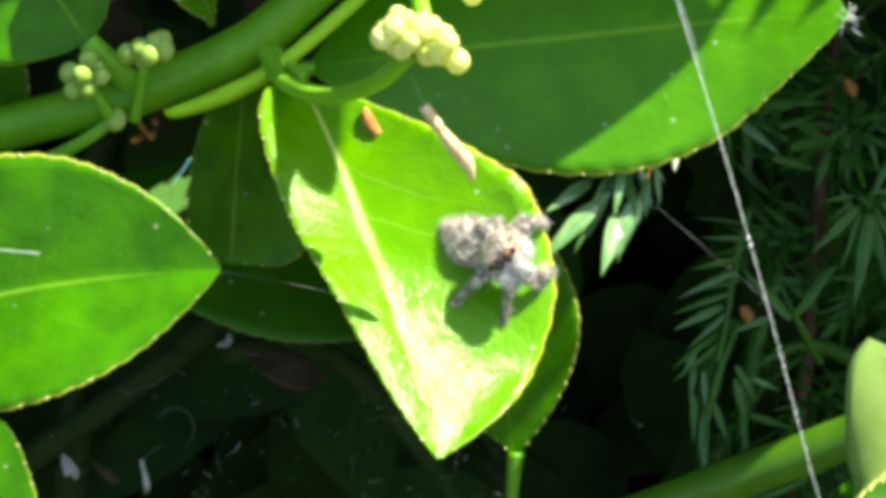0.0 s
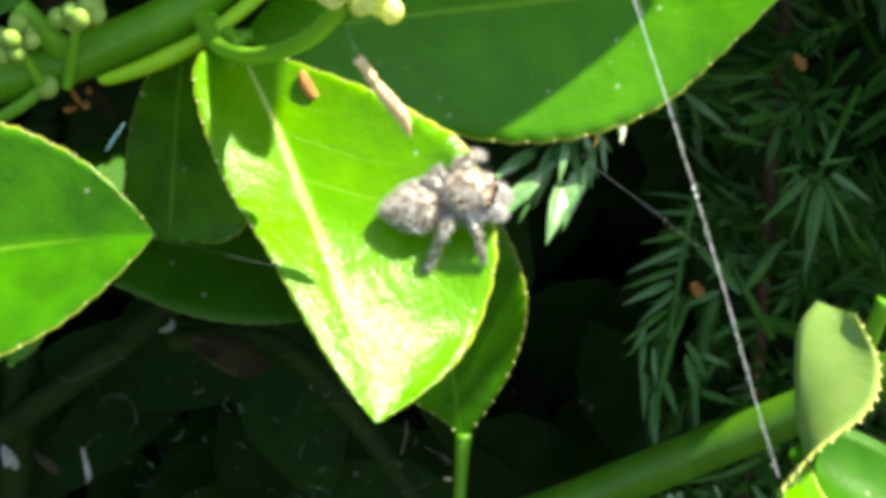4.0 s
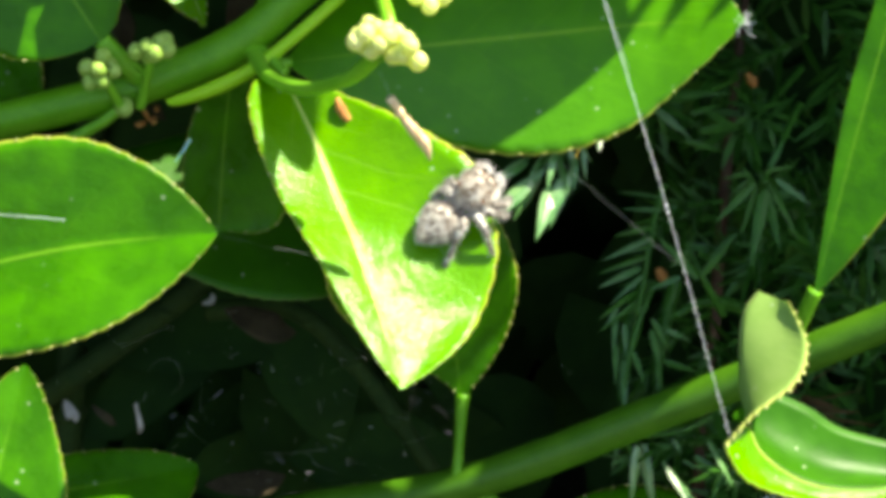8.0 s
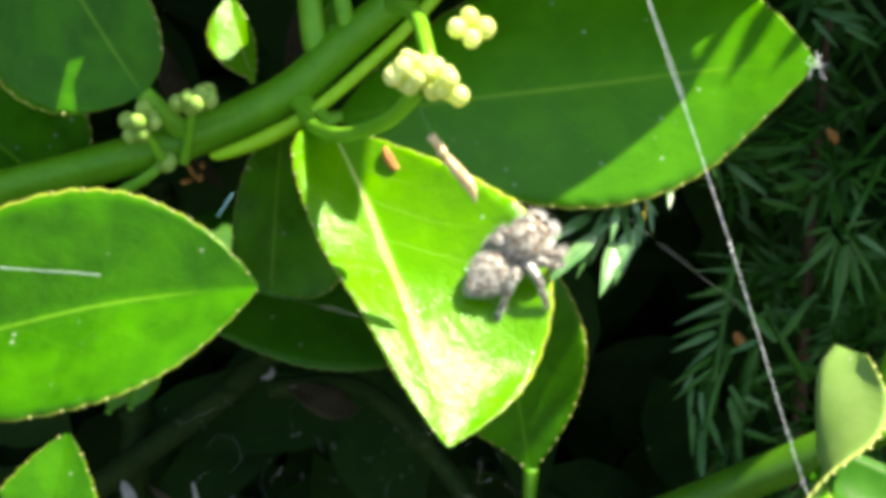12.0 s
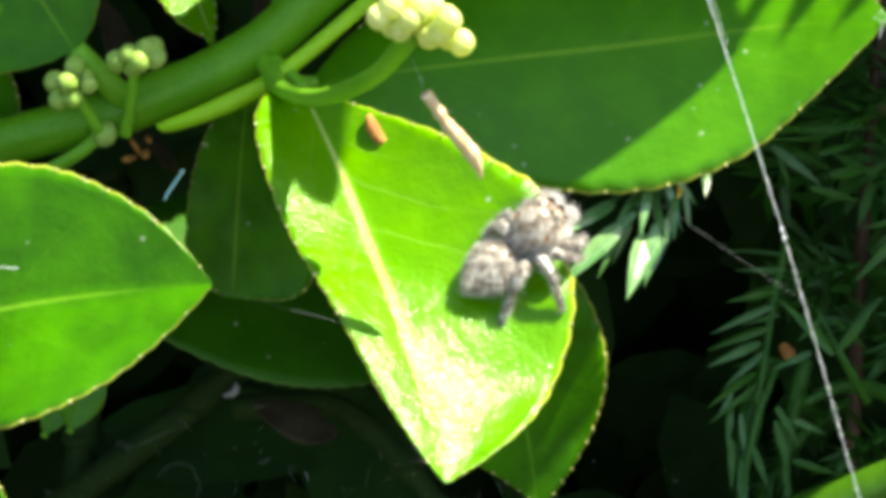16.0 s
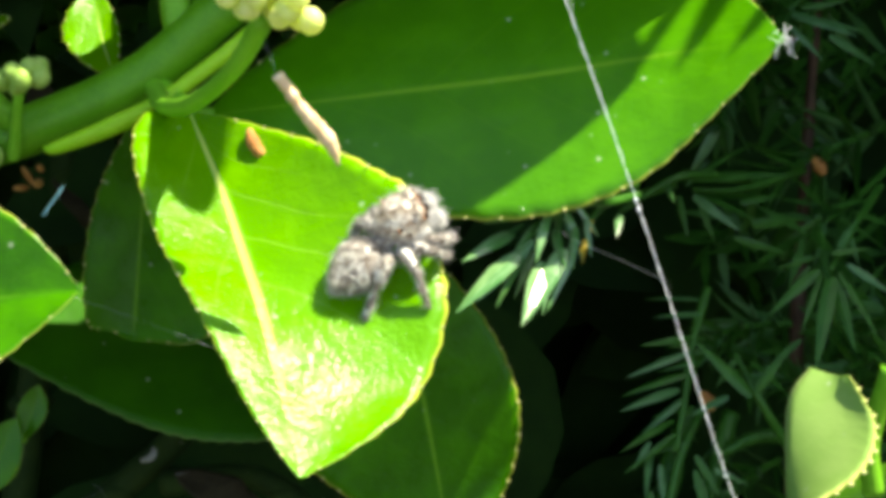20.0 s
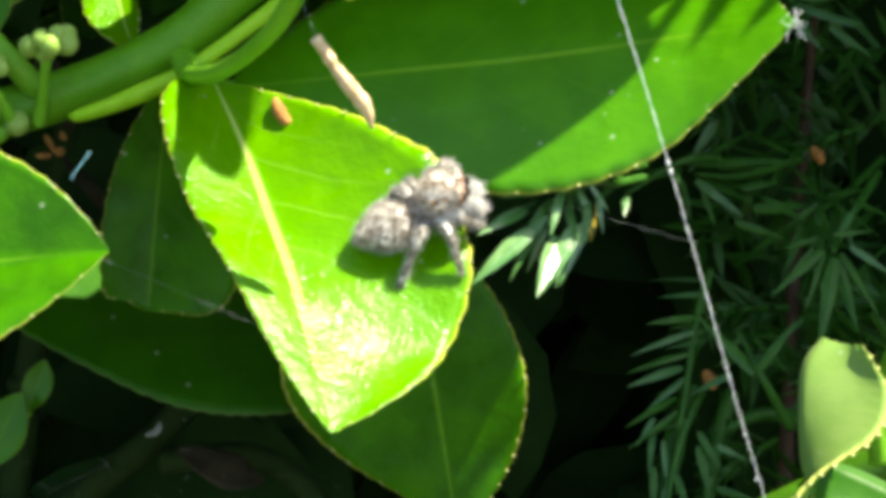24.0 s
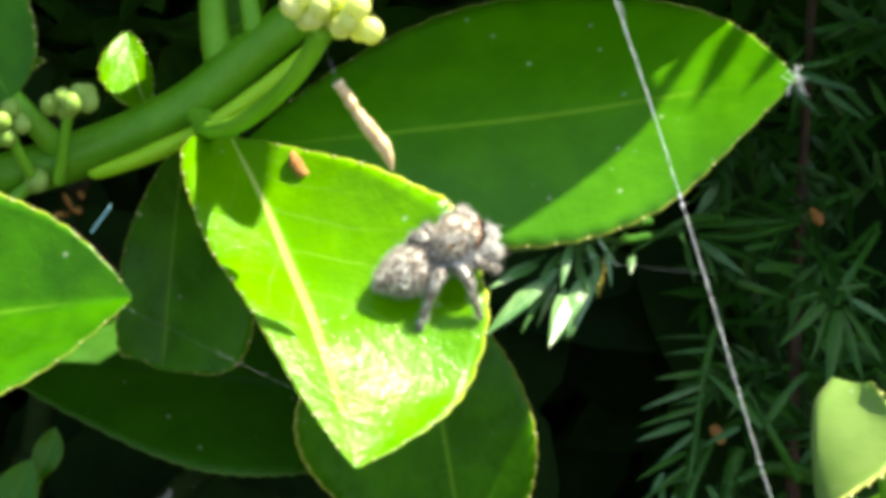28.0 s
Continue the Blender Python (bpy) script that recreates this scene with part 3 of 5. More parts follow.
leaf(shrub, [(-22, -19, 172), (-23.5, -10, 176), (-24.4, 0, 178), (-24.0, 1.6, 178.2)][:3] + [(-24.5, 1.9, 178)],
     (0.25, -0.2, -0.95), (5.2, 8.5), (25, -8), MATURE, "dark shaded leaf hanging behind the main stem", peak=0.5, sharp=0.7, teeth=16)
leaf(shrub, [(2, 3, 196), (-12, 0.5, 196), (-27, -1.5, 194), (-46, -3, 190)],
     (0, -0.5, -0.86), (12.5, 12.5), (0, 0), DARK_LEAF, "large dark leaf in deep shade", peak=0.5, sharp=0.75, teeth=24)
leaf(shrub, [(4.3, 23.2, 190), (3.0, 14, 187), (1.0, 2, 182), (-2.5, -12, 176)],
     (0.1, -0.35, -0.93), (8.6, 14.2), (10, 2), MATURE, "shaded green leaf standing on a pale stalk", peaks=(0.5, 0.6), sharp=1.15, teeth=24,
     petiole=[(3.7, 32.5, 191), (3.9, 29.5, 190.8), (4.1, 26, 190.4), (4.4, 22.0, 190)], petiole_r=(0.85, 0.65, 0.7, 0.95), petiole_mat=STEM)
leaf(shrub, [(15.9, 38.8, 196), (25, 42, 193), (36, 45, 189), (47, 46, 184)],
     (0, -0.7, -0.7), (11.5, 10), (10, 10), MATURE, "green leaf growing out below the lower stem", peak=0.42, sharp=0.75, teeth=20,
     petiole=[(6.0, 35.2, 195.5), (10.5, 37.2, 196), (16, 38.8, 196)], petiole_r=(0.9, 0.8))
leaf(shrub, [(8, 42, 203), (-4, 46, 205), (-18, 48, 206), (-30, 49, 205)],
     (0, -0.8, -0.6), (9, 9), (5, 5), DARK_LEAF, "dim leaf below the lower stem", peak=0.42, sharp=0.75, teeth=18)
leaf(shrub, [(-50, 50, 160), (-49, 40, 162), (-47, 28, 165), (-44.4, 16.6, 166.6)],
     (0.35, -0.3, -0.9), (9, 8.8), (12, 6), MATURE, "upright toothed leaf, sunlit along its lower half", peak=0.42, sharp=0.75, teeth=22)
leaf(shrub, [(-66, 36, 186), (-54, 35.5, 189), (-41, 33.5, 191.5), (-28.7, 31.5, 192.9)],
     (0.0, -0.55, -0.83), (10, 5), (3, 3), MATURE, "smooth green leaf in half shade", peaks=(0.70, 0.5), sharp=0.6, teeth=18)
leaf(shrub, [(-37.5, 45, 170), (-36, 40, 170), (-34.6, 34.2, 170)],
     (0.0, -0.4, -0.9), (3.0, 2.6), (12, 12), YOUNG, "small bright young leaf", peak=0.5, sharp=0.6, teeth=10, nu=60)
leaf(shrub, [(-28, 48, 184), (-25.5, 42, 184.5), (-22.8, 35.8, 185)],
     (0.4, -0.3, -0.85), (3.4, 3.0), (10, 10), MATURE, "small leaf at the foot of the stem", peak=0.5, sharp=0.6, teeth=10, nu=60)
leaf(shrub, [(40.8, 8, 158), (44.6, -8, 157), (47.6, -20, 156), (51, -36, 155)],
     (-0.5, -0.1, -0.85), (9, 2.0), (-10, 20), MATURE, "upright green leaf on a long pale stalk", peak=0.55, sharp=0.7, teeth=0,
     petiole=[(40, 17, 164), (39.6, 13, 162), (40.9, 7.6, 158.2)], petiole_r=(0.9, 0.8))
curled = loft_leaf(shrub, [(37.2, 8.8, 153.5), (38.3, 13.0, 150), (36.6, 16.5, 147), (32.1, 19.5, 145), (29.1, 22.6, 144.5)],
                   [(34.6, 7.8, 156.5), (32.9, 10.0, 156), (32.3, 13.3, 155), (32.1, 18.2, 153), (32.6, 20.0, 150)],
                   PALE, "curled leaf showing its pale underside and bright toothed rim", teeth=16, nu=70)
# sun and shade inside the curl put into a bright and a dark green
loft_leaf(curled, [(29.1, 22.6, 144.5), (31.2, 25.8, 145), (35.8, 27.7, 146), (41.1, 28.6, 147), (49, 28, 149)],
          [(32.0, 20.8, 147.5), (33.4, 23.6, 147.8), (37.0, 26.2, 148.2), (41.8, 27.4, 149), (49, 27.3, 150.6)],
          YOUNG, "band along the curl, sunlight put into its brighter green", teeth=14, nu=60, bow=-0.5, name="rim")
loft_leaf(curled, [(32.0, 20.8, 147.5), (33.4, 23.6, 147.8), (37.0, 26.2, 148.2), (41.8, 27.4, 149), (49, 27.3, 150.6)],
          [(33.4, 18.2, 152), (35.4, 18.0, 153.4), (39.2, 19.6, 154), (43.2, 22.0, 154.4), (51, 24, 155)],
          DARK_LEAF, "upper side inside the curl, shade put into its dark green", teeth=0, nu=60, bow=-1.8, name="inner_side")
# leaves at the upper end of the main stem and beyond it
leaf(shrub, [(-34.6, -18.3, 158), (-39.8, -26.6, 156.6), (-46, -37, 156), (-53, -50, 157)], (0.15, -0.1, -0.97), (6.0, 11.5), (18, 4), MATURE, "broad green leaf rising from the main stem", peak=0.34, sharp=0.75, teeth=20,
     petiole=[(-30.5, -13.8, 163), (-31.8, -15.4, 160.4), (-34.6, -18.4, 158.2)], petiole_r=(1.3, 1.0))
leaf(shrub, [(-46.5, -9, 175), (-53, -14, 174), (-62, -22, 174), (-74, -34, 175)], (0.1, -0.4, -0.9), (10, 10), (3, 3), MATURE, "shaded leaf beside the main stem", peak=0.36, sharp=0.7, teeth=20,
     petiole=[(-42, -7.5, 163), (-43.5, -7.6, 170), (-46.7, -9, 175)], petiole_r=(0.8, 0.7))
leaf(shrub, [(-25.3, -21.5, 172), (-27.2, -26, 174), (-28.6, -31.6, 175.5)], (0.5, -0.1, -0.85), (1.6, 3.4), (30, -10), YOUNG, "narrow curled leaf tip", peak=0.55, sharp=0.8, teeth=8, nu=60)
leaf(shrub, [(-16, -28, 170), (-17.5, -36, 172), (-18.5, -48, 174)], (0.3, -0.1, -0.9), (3.2, 3.6), (15, 15), MATURE, "young leaf at the shoot's end", peak=0.5, sharp=0.8, teeth=0,
     petiole=[(-15.5, -25, 164), (-16.5, -27, 167), (-16, -29, 170)], petiole_r=(1.3, 1.1))

leaf(shrub, [(-40.6, -27.0, 177), (-38.6, -28.2, 176.4), (-36.8, -28.9, 176)], (0.2, -0.5, -0.85), (1.2, 1.5), (20, -10), YOUNG, "small toothed leaf tip catching the sun", peak=0.5, sharp=0.7, teeth=6, nu=40)
for mid, w, text in (([(-45.5, 15, 200), (-44, 11, 199.5), (-42.2, 7.0, 199)], 2.6, "narrow leaf in dappled light"), ([(-48.5, 15.5, 201), (-46.6, 12, 200.6), (-45, 9.4, 200)], 2.0, "narrow leaf in dappled light"),
                     ([(-42, 9, 201), (-40.9, 6, 200.6), (-40.2, 3.4, 200)], 1.6, "narrow leaf in dappled light")):
    leaf(shrub, mid, (0.3, -0.5, -0.8), (w, w), (15, 10), FRESH, text, peak=0.5, sharp=0.8, teeth=0, nu=40)

# unseen leaves added overhead, shaped to cut the sunlight
leaf(shrub, [(40.7, -76, 130.3), (47.3, -76, 134.7), (53.8, -76, 138.9), (59.9, -76, 142.8)], (0, -1, 0), (2.6, 13), (0, 0), CANOPY, "unseen green leaf added overhead to shade the leaves below", peak=0.5, sharp=0.42, teeth=0, wave=0.0, rib=0)
leaf(shrub, [(29.5, -86, 130.8), (36, -86.4, 121.8), (42.4, -86, 113.4)], (0, -1, 0), (4.0, 2.1), (0, 0), CANOPY, "unseen green leaf added overhead to shade the leaves below", peak=0.55, sharp=0.45, teeth=0, wave=0.2, rib=0)

# bud clusters on their stalks


def bud_cluster(stalk, radii, heads, r, seed, label, mat=None):
    rng = random.Random(seed)
    st = part("flower_stalk", tube(stalk, radii, 30, 12), STALK, shrub, label)
    for h in heads:
        bm = bmesh.new()
        rr = r * rng.uniform(0.85, 1.1) * MM
        vs = bead(bm, Vector(), rr, (1, 1, 1.08), 3)
        for v in vs:
            v.co *= 1 + 0.02 * math.cos(4 * math.atan2(v.co.y, v.co.x)) * max(0, v.co.z / rr) + 0.03 * noise.noise(v.co * 3000)
        bmesh.ops.transform(bm, matrix=Euler((rng.uniform(-0.8, 0.8), rng.uniform(-0.8, 0.8), 0)).to_matrix().to_4x4(), verts=bm.verts)
        bmesh.ops.translate(bm, vec=spot(*h), verts=bm.verts)
        part("bud", bm, mat or BUD, st)
    return st


rng = random.Random(21)
heads = []
for k in range(20):
    a, b = k * 2.4, (k + 0.5) / 20
    heads.append((-4.3 + 2.7 * (2 * b - 1) + 0.5 * math.sin(a * 1.7), -16.1 + 0.7 * (2 * b - 1) + 1.15 * math.sin(a), 135 + 1.5 * math.cos(a)))
bud_cluster([(-19.6, -18.6, 163), (-18.4, -16.6, 160.6), (-16.9, -14.6, 157), (-13.0, -12.8, 150), (-8.0, -13.2, 142), (-4.8, -15.3, 136.5)], (0.9, 0.85, 0.75, 0.72, 0.72, 0.85), heads, 0.88, 3, "curved green flower stalk with a dense cluster of pale yellow-green buds")
bud_cluster([(-9, -27, 158), (-6, -24, 148), (-4.4, -19.5, 138), (-3.8, -17, 136)], (0.9, 0.8, 0.7, 0.8),
            [(-1.5, -20.5, 136), (-0.2, -19.6, 136.4), (0.9, -20.6, 137), (-0.4, -21.6, 136.8)], 0.95, 4, "second flower stalk with pale buds")
heads = [(-34.0 + dx, -15.1 + dy, 156 + dz) for dx, dy, dz in ((0, -1.4, 0), (-1.7, -0.2, 0.3), (1.2, 0.2, -0.2), (-0.3, 0.1, -1.1), (-1.4, 1.3, 0.2), (-0.1, 1.2, -0.1), (0.6, -0.6, 0.9))]
bud_cluster([(-32.7, -11.2, 161), (-33.0, -12.0, 159.4), (-33.6, -13.4, 157.4), (-34, -14.6, 156.4)], (0.6, 0.5, 0.45, 0.5), heads, 0.86, 5, "flower stalk with a round cluster of shaded green buds", BUD_SHADED)
heads = [(-28.8 + dx, -17.2 + dy, 156.5 + dz) for dx, dy, dz in ((-1.8, 0.2, 0), (-0.7, -0.3, -0.6), (0.6, -0.8, 0), (1.3, -0.1, 0.3), (0.2, 0.4, -0.8), (-0.6, 0.5, 0.5), (1.0, -1.0, 0.8))]
bud_cluster([(-31.0, -11.6, 161.5), (-30.2, -13.5, 159.5), (-29.4, -15.6, 157.4), (-29.0, -16.9, 156.8)], (0.6, 0.5, 0.45, 0.5), heads, 0.9, 6, "flower stalk with a small tight cluster of shaded green buds", BUD_SHADED)
bud_cluster([(-46, -6.5, 163), (-40, -7.6, 162), (-35.5, -9.6, 161.2), (-32.8, -11.6, 161)], (0.7, 0.65, 0.6, 0.6), [(-32.6, -11.5, 160.6)], 1.15, 7, "flower stalk with one round shaded green bud", BUD_SHADED)

# bud scales, rusty, at the nodes
scale_bm = bmesh.new()
rng = random.Random(9)
for c in ((-31.0, -11.0, 165.5), (-30.2, -10.4, 166), (-29.8, -11.6, 165.2), (-31.6, -10.0, 165.8)):
    vs = bead(scale_bm, Vector(), 0.7 * MM, (1.5, 0.4, 0.6), 2)
    bmesh.ops.rotate(scale_bm, verts=vs, matrix=Euler((rng.uniform(0, 3), rng.uniform(0, 3), rng.uniform(0, 3))).to_matrix())
    for v in vs:
        v.co += spot(*c)
part("bud_scale", scale_bm, RUST, shrub, "rust-brown dry bud scales")

# ---- juniper ----
juniper = thing("juniper", spot(32, 90, 215), "dark green juniper with sharp flat needles in the shade", "conifer")


def needle_mesh(name, length, width, mat):
    """A flat, keeled, sharp needle along +x."""
    verts, faces = [], []
    for x, w, h in ((0, 0.26, 0.12), (0.14, 0.44, 0.16), (0.36, 0.5, 0.16), (0.68, 0.30, 0.11), (1.0, 0.015, 0.02)):
        bend = -0.10 * x * x * length
        verts += [(x * length, -w * width, bend), (x * length, 0, bend - h * width * 1.4), (x * length, w * width, bend), (x * length, 0, bend + h * width * 0.5)]
    for k in range(4):
        for j in range(4):
            faces.append((4 * k + j, 4 * k + (j + 1) % 4, 4 * k + 4 + (j + 1) % 4, 4 * k + 4 + j))
    faces += [(3, 2, 1, 0), (16, 17, 18, 19)]
    me = bpy.data.meshes.new(name)
    me.from_pydata([Vector(v) * MM for v in verts], [], faces)
    me.materials.append(mat)
    return me


NEEDLES = [needle_mesh("needle", 1.0, 0.25, NEEDLE_GLOSS), needle_mesh("needle", 1.0, 0.20, NEEDLE), needle_mesh("needle", 1.0, 0.20, NEEDLE_PALE), needle_mesh("needle", 1.0, 0.14, NEEDLE_DRY), needle_mesh("needle", 1.0, 0.28, NEEDLE_YELLOW)]


def sprig(points, count, length, seed, spread=55, pale=0.3, dry=0.0, r=0.35, start=0.05):
    """A juniper shoot with its needles, each a piece of it."""
    rng = random.Random(seed)
    twig = part("shoot", tube(points, (r * 1.2, r, r * 0.5), 24, 8, 0.1, seed), NEEDLE if not dry else TWIG, juniper)
    line = [spot(*p) for p in curve_points(points, 60)]
    base = juniper.matrix_world.translation
    for k in range(count):
        s = start + (1 - start) * (k + rng.uniform(-0.3, 0.3)) / count
        i = min(max(int(s * 60), 0), 59)
        t = (line[i + 1] - line[i]).normalized()
        a = k * 2.399 + rng.uniform(-0.3, 0.3)
        o = t.orthogonal().normalized()
        out = o * math.cos(a) + t.cross(o) * math.sin(a)
        lean = radians(spread * (1.0 - 0.62 * s) + rng.uniform(-9, 9))
        d = (t * math.cos(lean) + out * math.sin(lean)).normalized()
        up = (t - d * t.dot(d)).normalized() if abs(t.dot(d)) < 0.99 else out
        side = up.cross(d)
        ln = length * rng.uniform(0.8, 1.15) * (1 - 0.25 * s)
        m = Matrix((d, side, up)).transposed().to_4x4()
        pick = 3 if rng.random() < dry else 2 if rng.random() < pale else 1
        ob = new("needle", NEEDLES[pick])
        ob.parent = twig
        ob.matrix_basis = Matrix.Translation(line[i] - base) @ m @ Matrix.Scale(ln, 4)
    return twig


def spray(stem, deep, pieces, kind, label="", r=0.4, seed=1, wide=1.0):
    """A shoot with broad needles set singly on it. pieces: foot and tip across and down, and how much deeper the tip lies."""
    rng = random.Random(seed)
    twig = part("shoot", tube(stem, (r * 1.2, r, r * 0.6), 24, 8, 0.1, seed), NEEDLE, juniper, label)
    base = juniper.matrix_world.translation
    for x0, y0, x1, y1, dz in pieces:
        z = deep + rng.uniform(-1.2, 1.2)
        a, b = spot(x0, y0, z), spot(x1, y1, z + dz)
        d = (b - a).normalized()
        up = way(rng.uniform(-0.6, 0.6), rng.uniform(-0.9, 0.2), -1)
        up = (up - d * up.dot(d)).normalized()
        side = up.cross(d) * wide * rng.uniform(0.85, 1.15)
        nd = new("needle", NEEDLES[rng.choice(kind)])
        nd.parent = twig
        nd.matrix_basis = Matrix.Translation(a - base) @ Matrix((d, side, up)).transposed().to_4x4() @ Matrix.Scale((b - a).length / MM, 4)
    return twig


# shoots: the sunlit one beside the leaf, then the rest of the bush
FAN = ((11.5, -4.1, 6.2, 1.0, -3.0), (11.0, -6.3, 6.8, -3.6, -3.0), (11.8, -4.0, 9.3, 0.4, -1.0), (13.7, -3.4, 12.0, 2.3, -4.0), (15.5, -4.6, 12.4, 1.8, -3.0), (14.6, -6.6, 15.4, -2.6, -3.0), (16.5, -6.6, 16.1, -2.9, -1.0), (13.3, -7.2, 11.0, -4.2, -2.0), (12.3, -7.7, 8.6, -6.8, -2.0), (14.1, -7.4, 13.1, -3.1, -2.0), (15.7, -7.9, 17.0, -5.0, 0.0), (15.5, -8.7, 12.1, -7.9, -3.0), (17.0, -8.7, 13.3, -9.0, 1.0), (12.8, -5.3, 10.1, -2.4, 0.0))
spray([(26, -14, 188), (20, -11, 181), (16, -8.7, 172), (12.5, -6, 171)], 170.6, FAN,
      (0,), "drooping juniper shoot with broad glossy needles", seed=60, wide=0.85)
spray([(22, -12, 178), (18, -10, 174), (15, -7.6, 172.5)], 172.4, [(x0 + 0.9, y0 - 0.9, x1 + 1.7, y1 - 1.1, dz + 1.0) for x0, y0, x1, y1, dz in FAN],
      (0, 2), "", seed=80, wide=0.7)
spray([(20, -11.5, 182), (18.6, -10.3, 181), (17.6, -8.6, 180.3)], 180, ((17.9, -9.1, 17.5, -7.2, 0.0), (17.3, -7.4, 16.9, -5.0, -1.0)),
      (4,), "yellowed needles at the shoot", seed=61, wide=1.25)
spray([(30, -15, 188), (26, -14, 185), (20.6, -10.6, 184)], 184, ((25.1, -13.7, 25.6, -11.3, -2.0), (20.6, -10.3, 20.3, -7.9, -2.0)),
      (2,), "", seed=62, wide=1.4)
spray([(29, -4, 189), (27.2, 2, 187), (26.4, 7, 186.5), (25.4, 12, 186)], 186, ((27.2, 1.3, 22.5, 2.3, -3.0), (26.9, 2.7, 20.9, 5.0, -3.0), (26.6, 4.8, 20.4, 6.6, -2.0), (25.8, 6.2, 20.5, 8.2, -4.0), (26.3, 7.0, 21.9, 10.5, -2.0), (25.2, 9.1, 20.3, 11.9, -5.0), (25.4, 10.4, 20.7, 14.1, -2.0), (27.7, 3.5, 23.9, 4.4, -1.0), (28.1, -0.8, 23.4, -1.1, 2.0), (27.9, -2.4, 22.9, -3.5, 3.0), (27.3, 7.8, 23.1, 8.4, 1.0), (26.9, 10.9, 23.5, 12.0, 0.0)),
      (1, 1, 2), "juniper shoot fringed with needles to one side", seed=63, wide=0.62)
spray([(36, 12, 186), (33, 7.4, 183), (31, 3, 184)], 182, ((32.2, 7.3, 27.3, 2.1, -2.0), (32.6, 6.9, 35.8, 2.6, -2.0), (33.0, 6.7, 34.3, 4.2, -1.0), (32.3, 4.1, 36.3, 7.0, 2.0), (30.2, 7.2, 26.3, 8.8, 1.0), (30.8, 4.1, 28.9, 6.3, 3.0), (37.0, 2.0, 33.5, 4.9, 2.0)),
      (1, 2), "", seed=64, wide=0.8)
spray([(46, -14, 190), (42, -8, 184), (39.6, -4, 180.5)], 180, ((38.5, -4.0, 33.4, 0.5, -3.0), (38.8, -3.4, 36.7, 2.0, -3.0), (39.5, -3.1, 37.3, 5.5, -4.0), (39.9, -3.3, 41.1, 3.7, -3.0), (40.5, -3.9, 43.6, 2.4, -3.0), (38.1, -5.2, 34.8, -4.4, 1.0), (41.1, -4.4, 44.9, -1.5, -1.0), (39.6, -5.4, 43.6, -6.1, 1.0), (39.1, -6.0, 38.6, -9.8, 3.0), (40.4, -6.0, 42.8, -9.7, 3.0), (37.8, -4.4, 35.6, -2.2, 2.0), (39.3, -2.8, 40.1, 1.6, 2.0)),
      (1, 2, 1), "star of long blue-green needles", seed=65, wide=0.7)
spray([(40, -18, 200), (33, -15, 195), (28, -14.4, 192)], 192, ((28.0, -15.2, 37.5, -15.7, -2.0), (28.3, -14.4, 34.4, -11.4, -2.0), (28.0, -13.6, 32.6, -9.7, -1.0), (27.4, -14.7, 29.8, -17.7, 0.0), (28.9, -15.9, 34.2, -19.7, 2.0), (28.8, -13.0, 30.4, -9.2, 1.0), (32.0, -9.5, 37.7, -8.1, 2.0), (33.7, -10.6, 39.6, -11.7, 3.0), (26.6, -13.6, 27.3, -9.0, 0.0), (32.7, -12.9, 37.4, -14.4, 2.0)),
      (1, 1, 2), "", seed=66, wide=0.75)
spray([(48, -38, 200), (42, -34, 195), (39, -31.5, 192)], 192, ((38.4, -32.0, 44.2, -28.8, -3.0), (39.5, -32.9, 44.0, -33.6, 0.0), (38.3, -30.8, 41.5, -27.2, 0.0), (38.1, -32.6, 40.9, -35.9, 1.0), (40.6, -31.9, 46.5, -31.5, 2.0), (42.2, -30.1, 47.6, -27.9, 3.0), (39.5, -31.4, 38.9, -27.3, 2.0)),
      (1, 2), "", seed=67, wide=0.7)
spray([(50, -20, 208), (45, -15, 203), (42, -12.5, 200)], 200, ((41.6, -13.3, 38.1, -10.5, 0.0), (41.9, -12.6, 40.5, -7.7, 0.0), (42.6, -14.0, 47.9, -15.6, 2.0), (43.3, -12.6, 48.3, -9.8, 1.0), (41.9, -14.7, 41.6, -19.2, 2.0), (44.0, -11.9, 45.3, -7.7, 0.0), (41.2, -14.3, 37.2, -15.5, 1.0), (44.7, -13.2, 50.1, -12.2, 3.0)),
      (1,), "", seed=68, wide=0.7)
spray([(28, 8, 189), (26, 12, 187), (24.6, 17, 186.3), (24, 21, 186)], 186, ((23.0, 12.1, 22.3, 16.3, -1.0), (24.0, 13.1, 24.5, 17.9, -1.0), (23.0, 15.6, 22.9, 20.5, -1.0), (24.0, 17.6, 23.7, 24.0, -2.0), (24.9, 16.3, 26.1, 20.2, -1.0), (26.0, 12.4, 25.3, 17.0, 0.0), (27.2, 13.7, 28.4, 18.9, -1.0), (27.9, 16.3, 28.4, 21.6, -2.0), (27.2, 12.4, 29.5, 16.3, 0.0), (28.8, 17.6, 33.3, 19.1, 0.0), (23.0, 11.1, 21.4, 13.7, 0.0), (28.9, 13.7, 32.2, 15.1, 1.0)),
      (1, 2, 1), "hanging juniper shoot with short thick needles", seed=69, wide=0.85)
